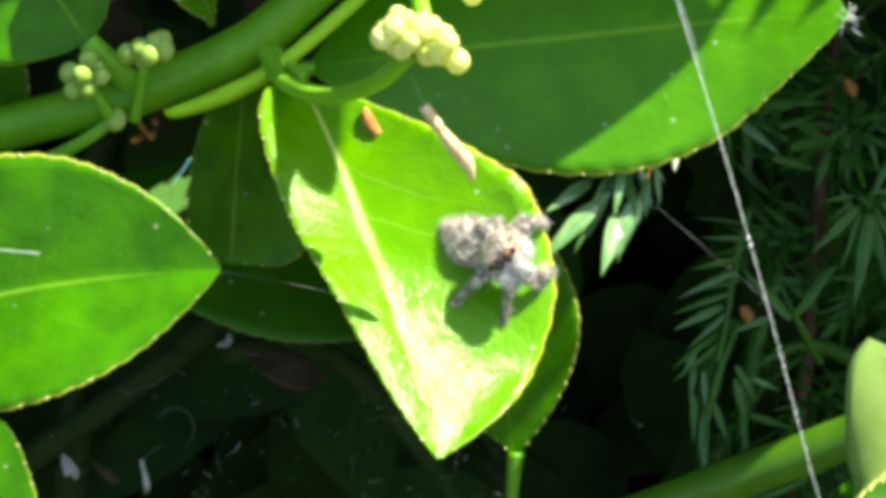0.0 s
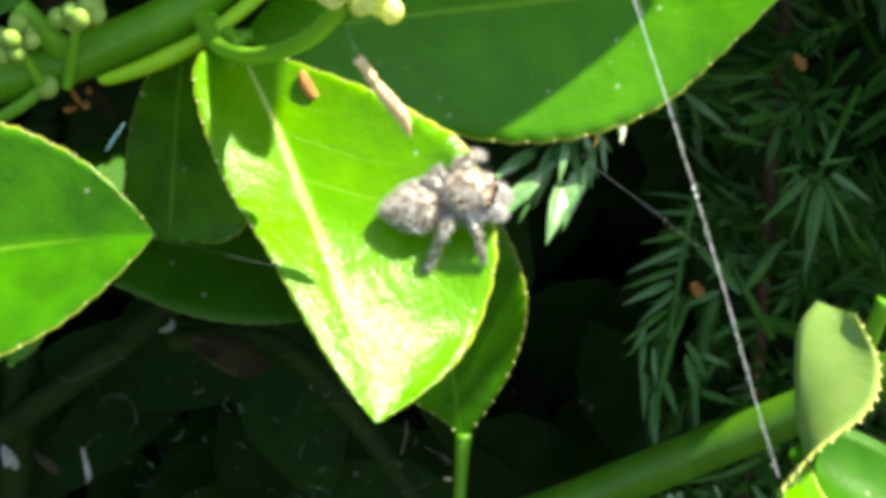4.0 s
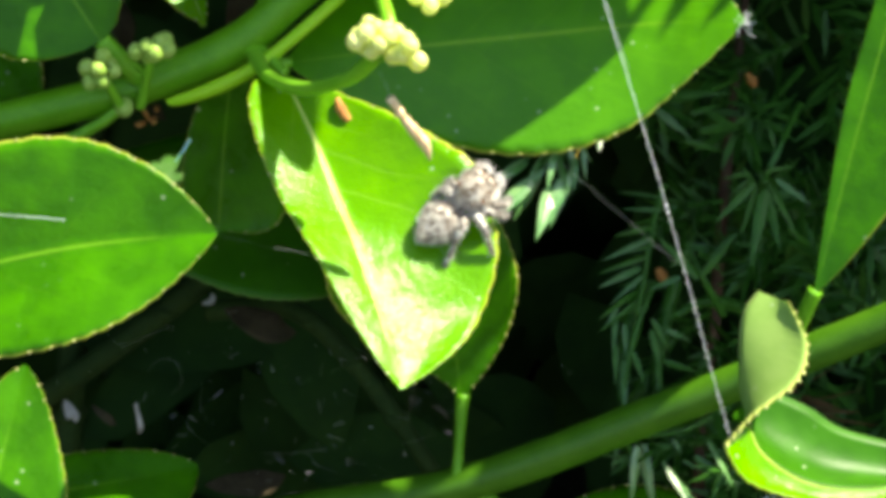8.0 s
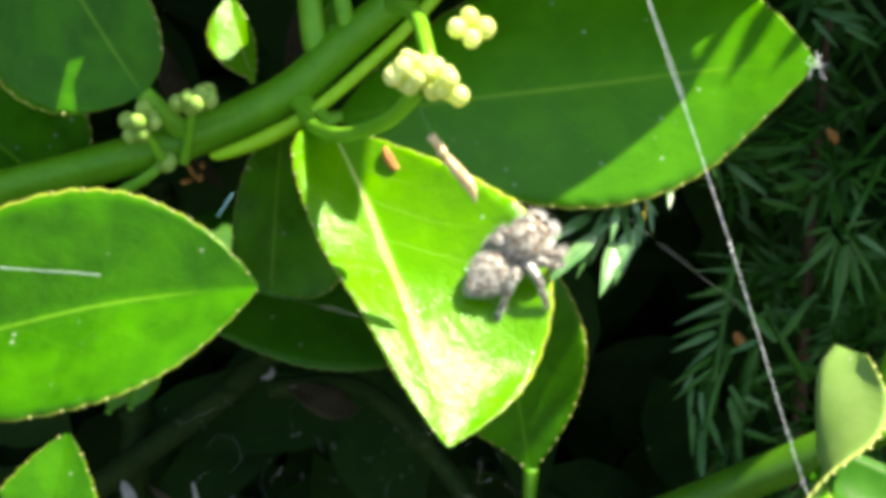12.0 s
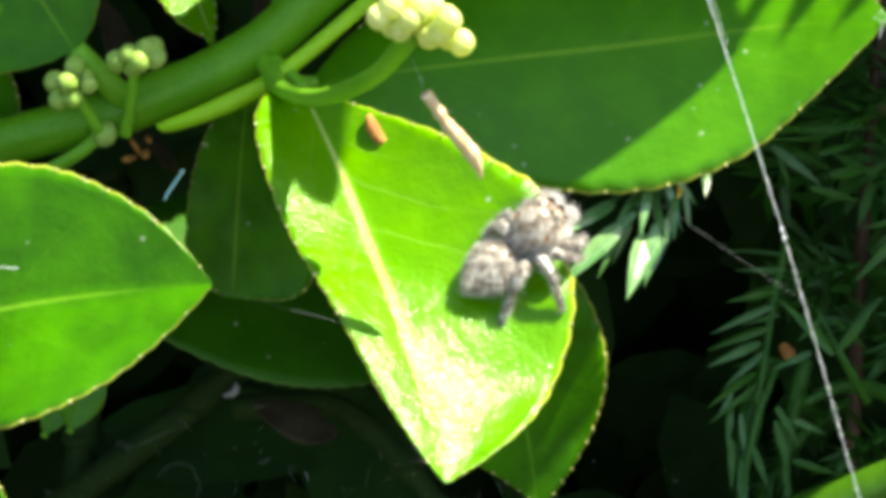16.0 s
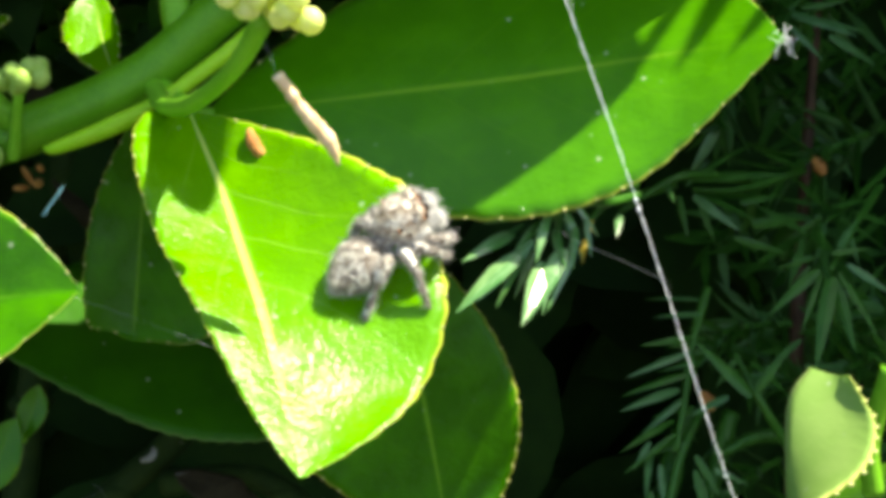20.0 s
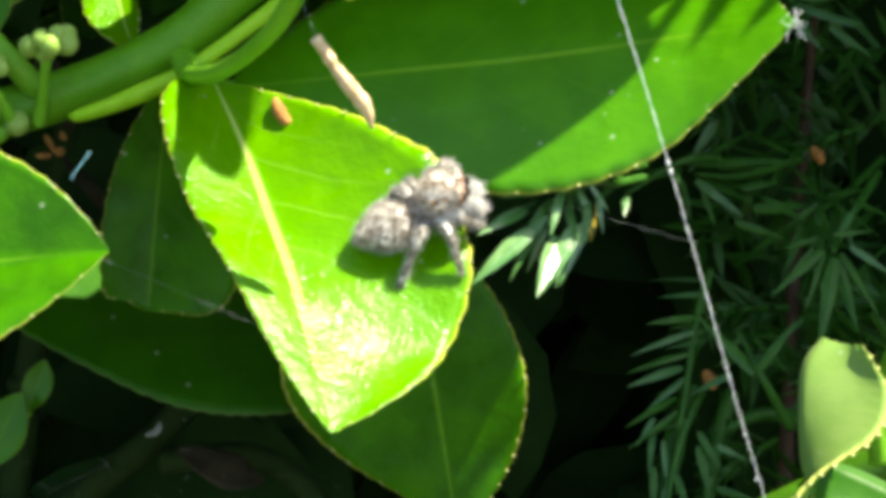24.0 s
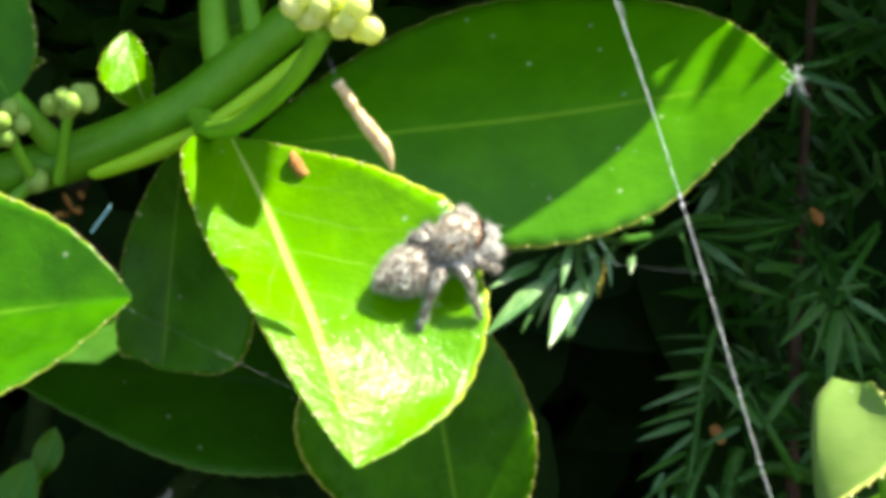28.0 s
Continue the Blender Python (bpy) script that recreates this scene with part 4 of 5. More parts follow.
spray([(38, 24, 194), (32, 26.5, 191), (24, 27.6, 190)], 190, ((23.9, 27.6, 22.9, 32.0, 0.0), (25.9, 28.3, 25.4, 36.0, 0.0), (26.9, 28.3, 28.2, 37.3, 0.0), (30.6, 32.3, 33.5, 35.4, -3.0), (29.2, 30.3, 34.3, 37.6, -4.0), (34.8, 27.7, 37.4, 32.4, -5.0), (35.8, 24.4, 36.5, 28.9, -6.0), (33.2, 29.6, 38.1, 33.1, -2.0), (31.8, 30.3, 36.4, 32.3, 0.0), (30.7, 27.6, 31.8, 29.6, 0.0), (24.6, 27.6, 26.7, 32.4, 2.0), (32.5, 28.3, 36.1, 27.8, 2.0)),
      (2, 0, 1), "juniper shoot hanging below the lower stem", seed=70, wide=0.6)
sprig([(50, -24, 205), (42, -20, 201), (36, -17, 199)], 26, 7.5, 5, 65, 0.25)
sprig([(62, -4, 204), (52, -2, 200), (46, -3, 197)], 26, 8.0, 6, 65, 0.2)
sprig([(42, 24, 207), (41, 32, 204), (39, 40, 201)], 24, 6.5, 7, 40, 0.3)
sprig([(50, 14, 206), (47, 20, 203), (43, 26, 200)], 24, 7.0, 8, 55, 0.25)
sprig([(36, -32, 204), (33, -27, 202), (31, -22, 200)], 22, 7.0, 9, 60, 0.2)
sprig([(56, 12, 190), (50, 8, 188), (46, 3, 187)], 22, 7.0, 10, 60, 0.3)
sprig([(58, -36, 198), (50, -38, 195), (45, -38, 193)], 24, 7.0, 11, 60, 0.35)
sprig([(48, 22, 214), (54, 27, 212), (60, 34, 210)], 26, 9.0, 12, 60, 0.0, 0.9)
sprig([(44, 14, 194), (38, 11, 190), (33.5, 10.5, 187), (30, 12, 186)], 70, 2.2, 41, 30, 0.4, 0.0, 0.8)
sprig([(44, 8, 202), (40, 5, 198), (36, 4, 196)], 24, 6.0, 14, 62, 0.2)
sprig([(36, 12, 196), (31, 15, 192), (27.5, 19, 190), (25.5, 23, 189)], 34, 4.6, 16, 48, 0.4)
sprig([(40, 28, 198), (34, 28, 194), (29, 29, 191.5), (25, 30, 191)], 34, 5.5, 17, 60, 0.35)
sprig([(44, 30, 196), (39, 30, 191), (35.5, 31.5, 188)], 22, 5.5, 18, 50, 0.5)
sprig([(38, -2, 200), (32, -1, 196), (28, 2, 192)], 26, 5.5, 19, 60, 0.3)
sprig([(46, 2, 196), (42, 4, 192), (38.5, 8, 189)], 24, 6.0, 20, 55, 0.3)
sprig([(40, 16, 200), (36, 18, 197), (33, 22, 194)], 26, 6.0, 15, 50, 0.3)
for k, pts in enumerate(([(27, 8, 191), (24.9, 13, 189), (24.2, 18, 188), (23.8, 22.2, 187)], [(31, 8, 192), (29.4, 13, 190), (28.4, 17, 188.5), (28.2, 20.4, 187.5)])):
    sprig(pts, 54, 3.0, 40 + k, 32, 0.5, 0.0, 0.8)
part("branch", tube([(32, 90, 225), (36, 50, 214), (38, 20, 208), (40, -10, 206), (44, -50, 204)], (1.4, 1.1, 0.9, 0.7, 0.5), 40, 10, 0.12), TWIG, juniper, "brown juniper branch in shade")

# a withered scale or two among the needles
for k, c in enumerate(((41.1, -17.4, 196), (28.6, 7.2, 187), (52, 2, 196))):
    bm = tube([(c[0] - 0.6, c[1] - 0.9, c[2]), c, (c[0] + 0.4, c[1] + 0.9, c[2])], (0.3, 0.75, 0.3), 8, 8, 0.2, k)
    part("dry_bud", bm, RUST, juniper, "small red-brown withered bud")

# the joined mass of needles further in
rng = random.Random(31)
verts, faces = [], []
for _ in range(150):
    c = Vector((rng.uniform(36, 84), rng.uniform(-60, 60), rng.uniform(206, 228)))
    ax = Vector((rng.uniform(-1, 0.6), rng.uniform(-0.8, 1), rng.uniform(-0.9, 0.2))).normalized()
    o = ax.orthogonal().normalized()
    for k in range(16):
        a = k * 2.399
        d = (ax * 0.6 + (o * math.cos(a) + ax.cross(o) * math.sin(a)) * 0.8).normalized()
        p = c + ax * k * 0.7
        s = d.cross(Vector((0.2, 0.3, 1))).normalized() * 0.55
        ln = rng.uniform(5, 8)
        i = len(verts)
        verts += [spot(*q) for q in (p - s * 0.5, p + d * ln * 0.5 - s, p + d * ln, p + d * ln * 0.5 + s, p + s * 0.5, p + d * ln * 0.45 + s.cross(d) * 0.4)]
        faces += [(i, i + 5, i + 1), (i + 1, i + 5, i + 2), (i + 2, i + 5, i + 3), (i + 3, i + 5, i + 4), (i + 4, i + 5, i), (i, i + 1, i + 2, i + 3, i + 4)]
me = bpy.data.meshes.new("far_needles")
me.from_pydata(verts, [], faces)
tagged(link_mesh("far_needles", me, NEEDLE), "mass of dark juniper needles deep in the hedge", "needles", kind="stuff")

# twigs deep in the hedge, shade put into their dark colour, and pale dead bits
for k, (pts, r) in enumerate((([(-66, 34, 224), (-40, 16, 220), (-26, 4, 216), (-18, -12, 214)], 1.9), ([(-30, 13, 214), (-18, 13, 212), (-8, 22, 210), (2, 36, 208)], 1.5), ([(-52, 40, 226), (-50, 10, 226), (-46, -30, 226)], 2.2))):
    st = thing("hedge_stem", spot(*pts[0]), "green stem deep in the hedge, shade put into its dark colour", "stem", "inner stems")
    part("stem", tube(pts, (r, r * 0.9, r * 0.8), 30, 10, 0.04, k), STEM_SHADED, st)
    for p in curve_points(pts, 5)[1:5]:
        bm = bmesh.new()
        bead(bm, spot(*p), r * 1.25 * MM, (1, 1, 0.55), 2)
        part("node", bm, STEM_SHADED, st)

# scraps of dead leaf caught among the twigs
DEAD = plain_material("dead_leaf", (0.036, 0.027, 0.014), (0.075, 0.058, 0.03), 250, 0.85, 0.7)
BLEACHED = plain_material("bleached_leaf", (0.30, 0.27, 0.25), (0.48, 0.45, 0.42), 400, 0.6, 0.6)
for k, (c, t, ln, w, mat, text) in enumerate((
        ((-22, 14, 206), (1, 0.35, 0.2), 10, 4.5, DEAD, "grey-brown dead leaf lying in the hedge"), ((-47.1, 25.8, 205), (0.4, 1, 0.1), 3.0, 1.5, BLEACHED, "pale grey curl of dead leaf"), ((-28.4, 10.7, 200), (0.7, -0.8, 0.1), 1.9, 1.0, BLEACHED, "pale grey curl of dead leaf"), ((-37.4, 26.3, 200), (0.1, 1, 0.1), 4, 0.6, BLEACHED, "bleached white sliver of dead leaf"),
        ((-42, 26, 202), (0.8, 0.6, 0), 4, 1.2, DEAD, "pale grey scrap of dead leaf"), ((-24.5, 36, 212), (1, -0.1, 0.2), 11, 4, DEAD, "brown dead leaf low in the hedge"),
        ((-40, -26, 198), (0.4, 1, 0), 11, 4, DEAD, "grey-brown dead leaf hanging in the hedge"), ((-24, -28, 196), (-0.1, 1, 0.1), 14, 4, DEAD, "grey-brown dead leaf hanging in the hedge"),
        ((-36, -15, 197), (0.7, 0.8, 0), 8, 2.5, DEAD, "brown dead leaf caught behind the buds"))):
    c, t = Vector(c), Vector(t).normalized() * ln / 2
    bm, tips = blade_meshes([c - t, c + t * 0.2 + Vector((0.5, 0.4, -0.6)), c + t], (0.1 * k - 0.3, -0.4, -0.9), (w * 0.6, w * 0.5), (25, -15), teeth=0, nu=30, nv=4, wave=0.5, seed=k)
    tips.free()
    scrap = thing("dead_leaf", spot(*c), text, "dead leaf", "dead leaves")
    part("blade", bm, mat, scrap)
    part("midrib", tube([c - t, c + Vector((0.4, 0.5, 0)), c + t], (0.22, 0.18, 0.1), 10, 6), mat, scrap)

# ---- dry bits, silk ----


def husk(name, points, radii, mat, label, seed):
    bm = tube(points, radii, 22, 9, 0.16, seed)
    th = thing(name, spot(*points[0]), label, "debris")
    part("husk", bm, mat, th)
    return th


husk("dry_husk", [(-3.9, -11.0, 136.6), (-3.3, -10.2, 137.2), (-2.7, -9.3, 137.9), (-1.6, -8.0, 139), (-0.6, -6.8, 140), (-0.1, -5.4, 140.8)], (0.5, 0.42, 0.5, 0.40, 0.55, 0.62, 0.45, 0.12), HUSK, "long dry brown husk caught on silk above the leaf", 3)
husk("brown_scale", [(-9.7, -12.3, 156.5), (-9.4, -11.3, 156.1), (-8.8, -10.3, 155.7), (-8.4, -9.9, 155.5)], (0.25, 0.55, 0.55, 0.35), RUST, "small rusty bud scale lying on the bright leaf", 5)


def strand(name, points, r, label, n=80, wob=0.12, seed=0, second=True, mat=None):
    rng = random.Random(seed)
    th = thing(name, spot(*points[0]), label, "silk", "silk threads")
    base = curve_points(points, n)
    for k in range(2 if second else 1):
        pts = [p + Vector((math.cos(i * 0.9 + k * 3), math.sin(i * 0.9 + k * 3), 0)) * wob + Vector((rng.uniform(-1, 1), rng.uniform(-1, 1), 0)) * wob * 0.5 for i, p in enumerate(base)]
        part("thread", tube(pts, (r, r * rng.uniform(0.8, 1.2), r), n * 2, 5, 0.25, seed + k), mat or SILK, th)
    return th


SILK_LINE = strand("silk_strand", [(10.7, -30, 126.3), (16.4, -14, 130.7), (19.9, -4, 133.4), (23.2, 6, 136.2), (25.7, 14, 138.6), (28.3, 21.2, 142)], 0.021, "thick white strand of twisted spider silk", 120, 0.05, 1)
for k, y in enumerate((-22, -17.5, -11, -1.0, -0.4, 3.5, 8, 12.5, 17, 20)):
    bm = bmesh.new()
    bead(bm, spot(21.21 + 0.331 * y - 0.001 * y * y, y, 134.5 + 0.274 * y), (0.13 if k in (3, 4) else 0.07) * MM, (1, 0.8, 1.5), 2)
    part("knot", bm, SILK, SILK_LINE)
part("loose_thread", tube([(11.4, -28, 126.8), (13.6, -22, 128.4), (15.4, -17.5, 129.6), (16.6, -14.2, 130.4), (17.0, -13.2, 130.8)], (0.012, 0.012, 0.010), 40, 5, 0.3, 2), SILK, SILK_LINE, "loose white strand beside the main silk")
strand("silk_thread", [(14.6, -6.4, 171), (18.6, -1.2, 154), (22.9, 4.3, 135.9)], 0.005, "fine silk thread running to the juniper", 60, 0.03, 3, False)
strand("silk_thread", [(-56, -0.5, 148.0), (-48.7, -0.4, 148.6), (-36.6, 0.5, 149.2)], 0.035, "fine glinting silk lying on a leaf", 30, 0.02, 4, False)
strand("silk_thread", [(-1.5, 0.2, 149.0), (-0.3, 1.2, 148.4), (0.5, 1.9, 147.8)], 0.035, "short silk thread trailing from the spider", 20, 0.02, 5, False)

rng = random.Random(77)
web = thing("cobweb", spot(-20, 35, 200), "torn cobweb with loose glinting threads in deep shade", "cobweb")
for k in range(190):
    c = Vector((rng.gauss(-15, 15), rng.gauss(26, 8), rng.uniform(194, 210)))
    d = Vector((rng.gauss(0, 1), rng.gauss(0, 0.6), rng.gauss(0, 0.5))).normalized() * rng.choice((0.12, 0.2, 0.3, 0.5, 0.8, 2.0)) * rng.uniform(0.7, 1.3)
    b = Vector((rng.gauss(0, 1), rng.gauss(0, 1), 0)) * 0.15 * d.length
    w = rng.choice((0.5, 0.8, 1.2, 2.2)) * (0.4 if d.length > 1 else 1.0)
    part("thread", tube([c - d, c + b, c + d], (0.005 * w, 0.010 * w, 0.004 * w), 8, 4), SILK, web)

tangle = thing("web_tangle", spot(36, 31, 151), "dirty grey tangle of old web beside the curled leaf", "cobweb")
for k in range(40):
    c = Vector((rng.gauss(36.2, 1.3), rng.gauss(30.5, 2.0), rng.gauss(151, 1.0)))
    d = Vector((rng.gauss(0, 0.7), rng.gauss(0, 1), rng.gauss(0, 0.5))).normalized() * rng.uniform(0.6, 2.6)
    b = Vector((rng.gauss(0, 1), rng.gauss(0, 1), 0)) * 0.5
    part("thread", tube([c - d, c + b, c + d], (0.04, 0.07, 0.03), 8, 5, 0.3, k), SILK if k % 3 else TWIG, tangle)
for k in range(7):
    bm = bmesh.new()
    bead(bm, spot(rng.gauss(36.6, 1.2), rng.gauss(31.5, 1.6), 151.5), rng.uniform(0.3, 0.7) * MM, (1.4, 0.8, 0.9), 2)
    part("crumb", bm, TWIG if k % 2 else DEAD, tangle)
part("stub", tube([(34.4, 30.2, 148.4), (34.0, 32, 148.2), (33.2, 37, 148)], (0.55, 0.8, 0.9), 14, 10, 0.05), PALE_STUB, shrub, "broken pale yellow stalk stub")
leaf(shrub, [(37.0, 29.9, 151), (39.6, 32, 150.5), (44, 36, 150)], (0.4, -0.5, -0.75), (1.8, 1.6), (10, -10), YOUNG, "bright toothed leaf edge beside the web", peak=0.5, sharp=0.6, teeth=8, nu=60)
for k, pts in enumerate(([(-36, 20, 200), (-34.4, 18.6, 200), (-32.4, 19, 200), (-31.6, 21.4, 200), (-33, 23.2, 200)], [(-40, 17.4, 203), (-37, 16, 202), (-33.5, 14.6, 201)], [(-21, 30.5, 198), (-17, 30.4, 198), (-13, 30, 198)])):
    part("thread", tube(pts, (0.005, 0.008, 0.004), 24, 4, 0.2, k), SILK, web)
strand("silk_thread", [(-26.6, -5.5, 156.5), (-25.8, -6.7, 156.5), (-25.0, -7.9, 156.5)], 0.035, "short turquoise glint of silk beside the leaf", 12, 0.02, 6, False, SILK_BLUE)
tuft = thing("web_tuft", spot(34.4, -21.6, 165.4), "small white tuft of web on the leaf tip", "cobweb")
for k in range(16):
    c = Vector((rng.gauss(34.6, 0.5), rng.gauss(-21.2, 0.6), rng.gauss(165.2, 0.3)))
    d = Vector((rng.gauss(0, 1), rng.gauss(0, 1), rng.gauss(0, 0.4))).normalized() * rng.uniform(0.3, 0.9)
    part("thread", tube([c - d, c + Vector((0.1, 0.1, 0)), c + d], (0.022, 0.035, 0.018), 6, 5, 0.3, k), SILK, tuft)
strand("silk_thread", [(-4.8, -13.4, 136), (-4.3, -12.2, 136.3), (-3.9, -11.0, 136.6)], 0.006, "fine thread that holds the dry husk", 12, 0.02, 7, False)
strand("silk_thread", [(-23, 1.8, 152), (-14, 4.2, 168), (-7, 6, 180)], 0.006, "fine thread between two leaves", 30, 0.03, 8, False)

# ---- the jumping spider ----
# the leaf under its feet: a place on it, and its slope
STAND = 151.3
BODY = 0.94 * MM
LEAF_N = way(0.0, -0.25, -0.968).normalized()
LEAF_S = way(0.95, -0.31, 0.0)
LEAF_S = (LEAF_S - LEAF_N * LEAF_S.dot(LEAF_N)).normalized()
LEAF_U = LEAF_N.cross(LEAF_S)
WAIST = Vector((0, 0, 2.0)) * BODY
HEAD = Vector((2.3, 0, 2.6)) * BODY


def on_leaf(x, y, turn):
    """Pose on the leaf below the waist; turn in degrees from the leaf's side towards its base."""
    m = Matrix((LEAF_S, LEAF_U, LEAF_N)).transposed().to_4x4()
    return Matrix.Translation(spot(x, y, STAND - 0.258 * y)) @ m @ pose(0, 0, 0, 0, 0, turn)


def head_held(yaw, nod, gaze, roll, lift, ahead):
    """The head swings about the waist, then looks aside about its own middle."""
    swing = Matrix.Translation(WAIST + Vector((ahead, 0, lift)) * MM) @ pose(0, 0, 0, 0, 0, yaw) @ pose(0, 0, 0, 0, -nod, 0) @ Matrix.Translation(-WAIST)
    aside = Matrix.Translation(HEAD) @ pose(0, 0, 0, 0, 0, gaze) @ pose(0, 0, 0, roll, 0, 0) @ Matrix.Translation(-HEAD)
    return swing @ aside


def belly_held(yaw, droop, roll, lift, ahead):
    return Matrix.Translation(WAIST + Vector((ahead, 0, lift)) * MM) @ pose(0, 0, 0, 0, 0, yaw) @ pose(0, 0, 0, roll, droop, 0) @ Matrix.Translation(-WAIST)


spider = new("jumping_spider")
tagged(spider, "furry grey-brown jumping spider standing on the sunlit leaf", "spider")


def local_part(name, bm, mat, parent, label="", smooth=True):
    """As part(), for meshes already in the spider's own space, in millimetres."""
    bmesh.ops.scale(bm, vec=(BODY, BODY, BODY), verts=bm.verts)
    me = bpy.data.meshes.new(name)
    for f in bm.faces:
        f.smooth = smooth
    bm.to_mesh(me)
    bm.free()
    ob = link_mesh(name, me, mat, parent)
    if label:
        tagged(ob, label)
    return ob


def ovoid(centre, radii, shape=None, sub=4):
    bm = bmesh.new()
    bmesh.ops.create_icosphere(bm, subdivisions=sub, radius=1)
    for v in bm.verts:
        q = v.co.copy()
        if shape:
            q = shape(q)
        q = Vector((q.x * radii[0], q.y * radii[1], q.z * radii[2]))
        q *= 1 + 0.025 * noise.noise(q * 2.2)
        v.co = q + Vector(centre)
    return bm


def hairs(bm_src, count, length, seed, lean=(-0.5, 0, 0.2), thick=0.023):
    """Fine hairs standing off a surface, as one mesh."""
    rng = random.Random(seed)
    bm_src.faces.ensure_lookup_table()
    bm_src.normal_update()
    verts, faces = [], []
    for _ in range(count):
        f = bm_src.faces[rng.randrange(len(bm_src.faces))]
        a, b, c = (v.co for v in f.verts[:3])
        u, w = sorted((rng.random(), rng.random()))
        p = a * u + b * (w - u) + c * (1 - w)
        d = (f.normal + Vector(lean) * rng.uniform(0.3, 1.1) + Vector((rng.gauss(0, 0.3), rng.gauss(0, 0.3), rng.gauss(0, 0.3)))).normalized()
        ln = length * rng.uniform(0.5, 1.3)
        o = d.orthogonal().normalized() * thick
        q = d.cross(o)
        i = len(verts)
        verts += [p + o, p - o * 0.5 + q * 0.87, p - o * 0.5 - q * 0.87, p + d * ln]
        faces += [(i, i + 1, i + 3), (i + 1, i + 2, i + 3), (i + 2, i, i + 3)]
    me = bpy.data.meshes.new("hair")
    me.from_pydata([v * BODY for v in verts], [], faces)
    return me


def furred(name, bm, mat, hair_mat, count, length, seed, label="", lean=(-0.5, 0, 0.2), parent=None, bristle=2.0):
    me = hairs(bm, count, length, seed, lean)
    long_hairs = hairs(bm, count // 7, length * bristle, seed + 50, lean, 0.013)
    ob = local_part(name, bm, mat, parent or spider, label)
    if parent is None:
        tagged(link_mesh("hair", me, hair_mat, ob), kind="stuff")
        tagged(link_mesh("bristle", long_hairs, BRISTLE, ob), kind="stuff")
    else:
        # a sub-part carries its fur in its own mesh
        both = bmesh.new()
        for m in (ob.data, me, long_hairs):
            both.from_mesh(m)
        both.to_mesh(ob.data)
        both.free()
    return ob


def head_shape(q):
    """High, square-fronted carapace that slopes away behind."""
    z = q.z * (1.0 - 0.30 * max(0, -q.x)) if q.z > 0 else q.z * 0.8
    x = min(q.x, 0.84)
    return Vector((x, q.y * (1 - 0.14 * abs(q.x)), min(z, 0.9)))


def belly_shape(q):
    """Oval abdomen, widest near the waist, that tapers to the spinnerets."""
    back = max(0, 0.25 - q.x) / 1.25
    w = 1 - 0.60 * back ** 1.7
    return Vector((q.x if q.x < 0 else q.x * 0.92, q.y * w, q.z * (1 - 0.4 * back)))


CARAPACE = furred("carapace", ovoid((2.2, 0, 2.5), (2.1, 1.95, 1.7), head_shape), FUR_HEAD, FUR_HEAD, 4200, 0.5, 1, "brown-grey mottled furry head")
ABDOMEN = furred("abdomen", ovoid((-2.95, 0, 1.65), (2.8, 2.2, 1.55), belly_shape), FUR_BELLY, FUR_BELLY, 7000, 0.5, 2, "oval grey abdomen mottled with brown", bristle=1.7)
furred("spinneret", ovoid((-5.6, 0, 1.5), (0.5, 0.35, 0.3), None, 2), FUR, FUR, 120, 0.3, 9, "", (-0.6, 0, 0), ABDOMEN)
local_part("waist", ovoid((0.1, 0, 2.0), (1.0, 0.85, 0.7), None, 2), FUR, spider)
furred("face", ovoid((4.05, 0, 1.85), (0.5, 1.55, 0.95), None, 3), WHITE_FUR, WHITE_FUR, 900, 0.45, 3, "white furry face below the eyes", (0.5, 0, -0.5), CARAPACE)
for sy in (1, -1):
    furred("palp", ovoid((4.5, 0.85 * sy, 1.25), (0.75, 0.66, 0.95), None, 3), WHITE_FUR, WHITE_FUR, 600, 0.5, 5 + sy, "white furry palp", (0.6, 0, -0.3), CARAPACE)
    furred("cheek", ovoid((2.6, 1.75 * sy, 1.7), (1.3, 0.5, 0.8), None, 3), WHITE_FUR, WHITE_FUR, 350, 0.45, 15 + sy, "pale fur along the side of the head", (-0.3, 0.5 * sy, -0.2), CARAPACE)
    local_part("fang_base", ovoid((3.95, 0.45 * sy, 1.2), (0.4, 0.4, 0.8), None, 2), FUR_LEG, CARAPACE)
    furred("brow", ovoid((3.7, 0.75 * sy, 3.72), (0.42, 0.62, 0.22), None, 2), FUR_HEAD, FUR_HEAD, 130, 0.35, 25 + sy, "tuft of brown fur above the eyes", (0.6, 0, 0.4), CARAPACE)
    for x, y, z, r in ((4.18, 0.52, 2.98, 0.46), (3.95, 1.28, 3.05, 0.28), (2.9, 1.62, 3.55, 0.11), (1.7, 1.6, 3.6, 0.21)):
        local_part("eye_ring", ovoid((x - 0.08, y * sy, z), (r * 0.8, r * 1.16, r * 1.16), None, 2), ORANGE, CARAPACE, "orange-brown ring round the eye")
        local_part("eye", ovoid((x + 0.08, y * sy, z), (r, r, r), None, 3), EYE, CARAPACE, "glossy black eye")


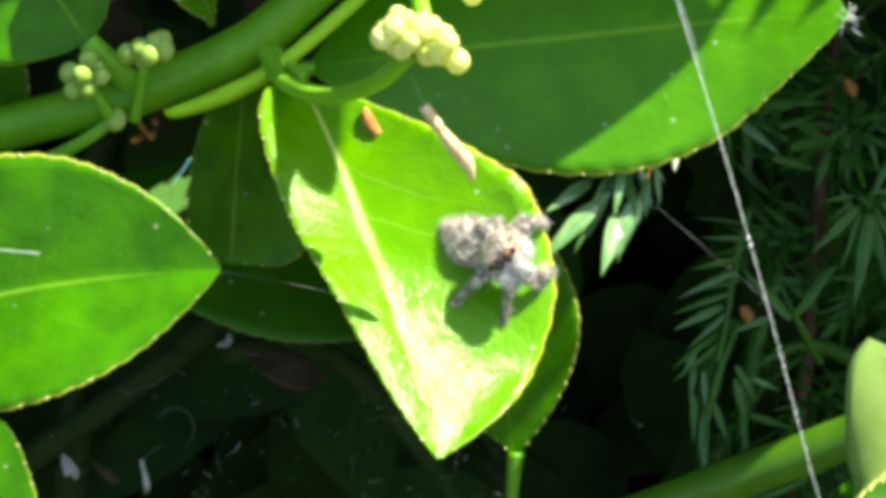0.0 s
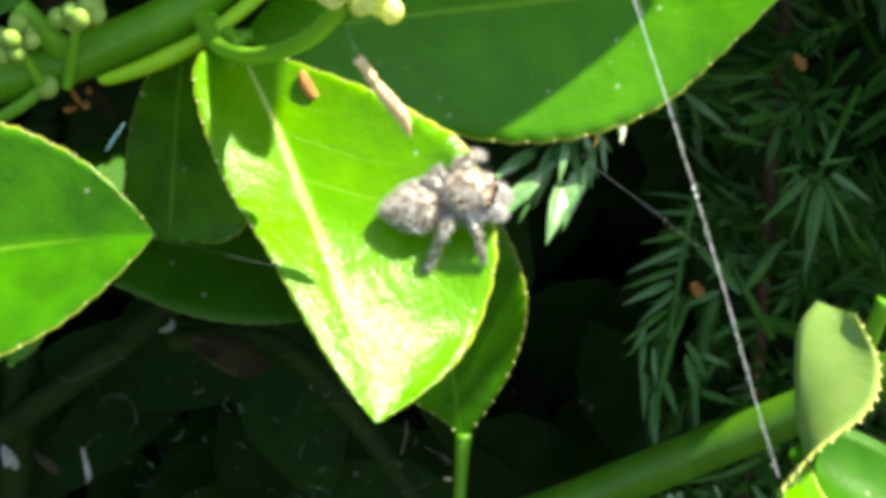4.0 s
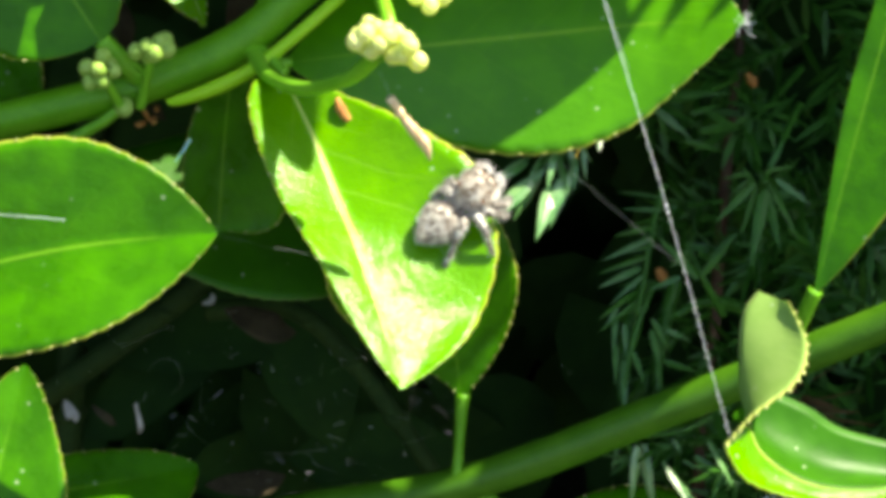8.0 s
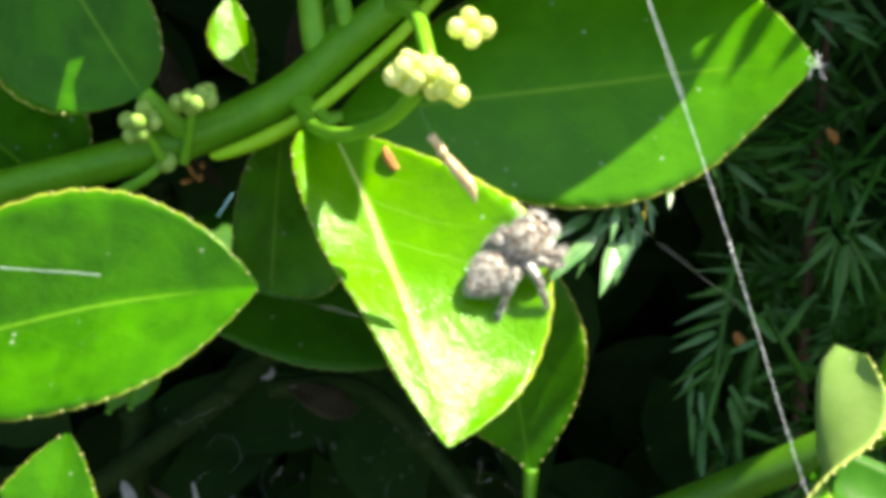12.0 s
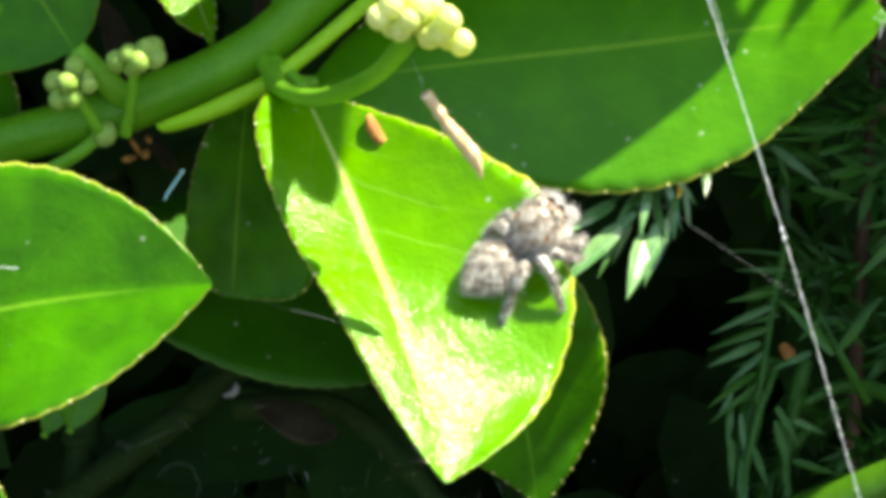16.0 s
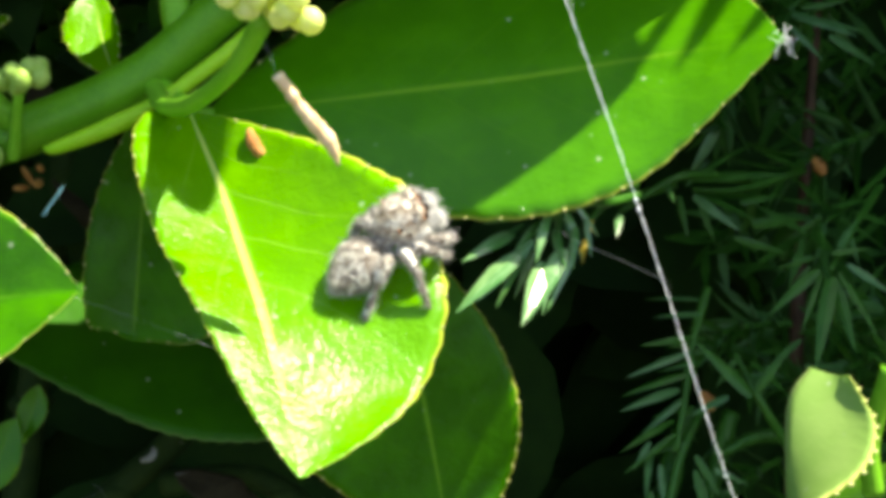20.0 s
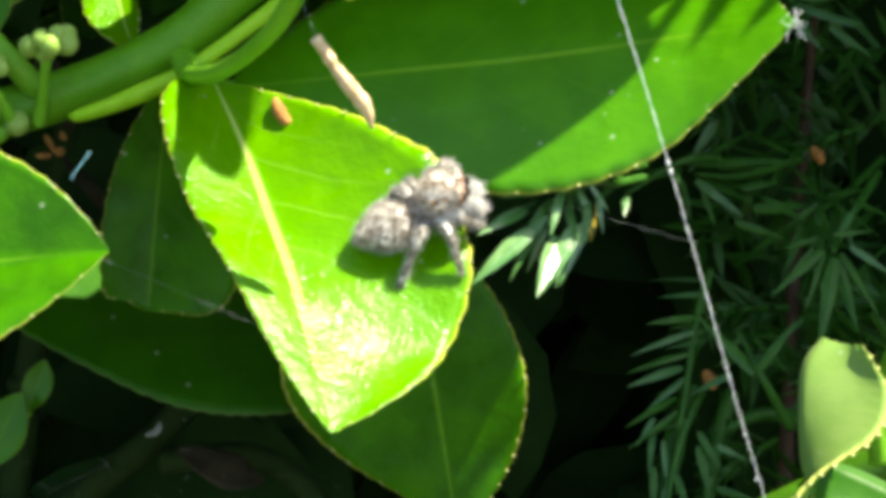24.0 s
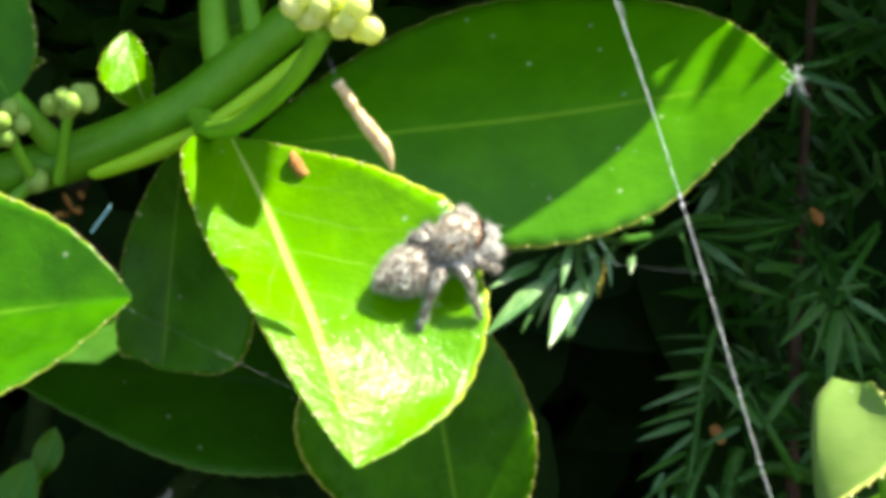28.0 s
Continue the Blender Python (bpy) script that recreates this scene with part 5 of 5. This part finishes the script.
def limb(points, radii, n):
    """A bent leg in the spider's own space, swollen between its joints."""
    bm = bmesh.new()
    line = curve_points(points, n)
    ref = None
    rings = []
    for i, p in enumerate(line):
        t = (line[min(i + 1, n)] - line[max(i - 1, 0)]).normalized()
        ref = (t.orthogonal() if ref is None else ref - t * ref.dot(t)).normalized()
        o = t.cross(ref)
        u = i / n * (len(radii) - 1)
        k = min(int(u), len(radii) - 2)
        r = radii[k] + (radii[k + 1] - radii[k]) * (u - k)
        rings.append([bm.verts.new(p + (ref * math.cos(a) + o * math.sin(a)) * r) for a in (2 * math.pi * j / 10 for j in range(10))])
    for a, b in zip(rings, rings[1:]):
        for j in range(10):
            bm.faces.new((a[j], a[(j + 1) % 10], b[(j + 1) % 10], b[j]))
    bm.faces.new(rings[0][::-1])
    bm.faces.new(rings[-1])
    return bm


# hip, thigh, knee, shin and foot of the legs of either side, front to back
for k, (hip, right, left) in enumerate((
        ((2.3, 1.2, 1.7), ((3.3, 2.1, 2.3), (4.3, 2.3, 2.0), (4.9, 1.9, 0.9), (5.3, 1.5, 0.1)), ((3.0, 2.2, 2.4), (3.9, 2.7, 2.1), (4.5, 2.7, 0.9), (4.9, 2.6, 0.1))),
        ((1.6, 1.3, 1.6), ((2.3, 2.4, 2.5), (3.1, 3.0, 2.1), (3.8, 3.0, 1.0), (4.2, 2.9, 0.1)), ((2.1, 2.2, 2.2), (2.6, 2.8, 1.8), (3.0, 3.2, 0.8), (3.2, 3.4, 0.1))),
        ((0.7, 1.3, 1.6), ((0.9, 2.5, 2.7), (0.9, 3.7, 2.5), (0.7, 5.2, 1.2), (0.6, 6.3, 0.3)), ((0.6, 2.2, 2.3), (0.4, 2.8, 1.8), (0.1, 3.1, 0.9), (-0.1, 3.3, 0.1))),
        ((-0.1, 1.2, 1.6), ((-1.0, 2.3, 2.9), (-2.0, 2.9, 2.6), (-3.6, 4.1, 1.2), (-4.6, 4.8, 0.3)), ((-0.5, 1.8, 2.8), (-1.0, 2.3, 2.3), (-1.6, 2.4, 1.1), (-2.0, 2.4, 0.1))))):
    for sy, side in ((1, left), (-1, right)):
        pts = [(p[0], p[1] * sy, p[2]) for p in (hip, *side)]
        bm = limb(pts, (0.40, 0.50, 0.54, 0.46, 0.38, 0.42, 0.40, 0.33, 0.26, 0.26, 0.22, 0.17, 0.14), 36)
        leg = furred("leg", bm, FUR_LEG, FUR_LEG, 900, 0.36, 20 + k, "", (0, 0, 0.2))
        local_part("claw", ovoid(pts[-1], (0.2, 0.16, 0.12), None, 2), EYE, leg, "dark tip of the foot")


def motions():
    # seconds, place of the waist, turn of the feet, turn of head and body, nod, droop, gaze, roll, lift, ahead
    stops = [
        (0.0, 1.7, 0.7, -14, -50, 54, -14, -34, 0, -0.3, 0), (1.65, 1.8, 0.6, -14, -46, 52, -14, -22, 0, -0.3, 0), (1.8, 2.05, 0.2, -8, -40, 42, -10, -18, -4, -0.2, 0),
        (2.0, 2.35, -0.2, 0, -30, 24, -4, -14, -10, 0, 0), (2.4, 2.8, -0.4, 6, -12, 12, 0, -22, -14, 0, 0), (3.0, 2.8, -0.4, 8, -8, 10, 0, -22, -14, 0, 0), (6.75, 2.9, -0.45, 8, -5, 9, 0, -16, -14, 0, 0),
        (7.0, 2.9, -0.6, 10, 19, 6, 0, 4, -6, 0, 0), (7.2, 3.0, -0.6, 12, 22, 5, 0, 8, -4, 0, 0), (9.0, 3.0, -0.75, 12, 25, 5, 0, 10, -4, 0, 0),
        (12.0, 3.0, -0.6, 12, 24, 6, 0, 8, -4, 0, 0), (16.0, 2.6, -0.6, 12, 23, 8, 0, 6, -4, 0, 0), (18.3, 3.0, -0.8, 12, 21, 8, 0, 2, -4, 0, 0),
        (18.7, 2.5, -1.0, 12, 28, 10, 0, -16, -8, 0, 0), (20.75, 2.15, -1.15, 12, 28, 10, 0, -18, -8, 0, 0), (21.05, 2.3, -1.2, 12, 12, 10, 0, -14, -12, 0, 0),
        (21.5, 2.6, -0.9, 12, 10, 10, 0, -18, -14, 0, 0), (24.0, 2.85, -0.8, 12, 9, 10, 0, -20, -14, 0, 0), (28.0, 2.85, -0.8, 12, 10, 10, 0, -20, -14, 0, 0)]
    # the silk strand sways a little in the wind
    swing = ((0.0, -0.3, 0.2), (4.0, 0.0, -0.3), (9.0, 0.95, 0.0), (12.0, 1.1, 0.0), (16.0, -0.3, 0.2), (20.0, -0.1, 0.1), (23.5, 0.0, 1.0), (26.0, -0.15, 1.8), (27.0, -0.45, 1.5), (28.0, -0.3, 1.4))
    middle = spot(21.2, 0, 134.5)
    rest = SILK_LINE.matrix_world.copy()
    walk(SILK_LINE, [(t, Matrix.Translation(way(dx, 0, 0) * MM) @ Matrix.Translation(middle) @ Matrix.Rotation(radians(lean), 4, way(0, 0, 1)) @ Matrix.Translation(-middle) @ rest) for t, dx, lean in swing])
    walk(spider, [(t, on_leaf(x, y, feet)) for t, x, y, feet, *rest in stops])
    walk(CARAPACE, [(t, head_held(turn - feet, nod, gaze, roll, lift, ahead)) for t, x, y, feet, turn, nod, droop, gaze, roll, lift, ahead in stops])
    walk(ABDOMEN, [(t, belly_held(turn - feet, droop, roll * 0.6, lift, ahead)) for t, x, y, feet, turn, nod, droop, gaze, roll, lift, ahead in stops])


motions()
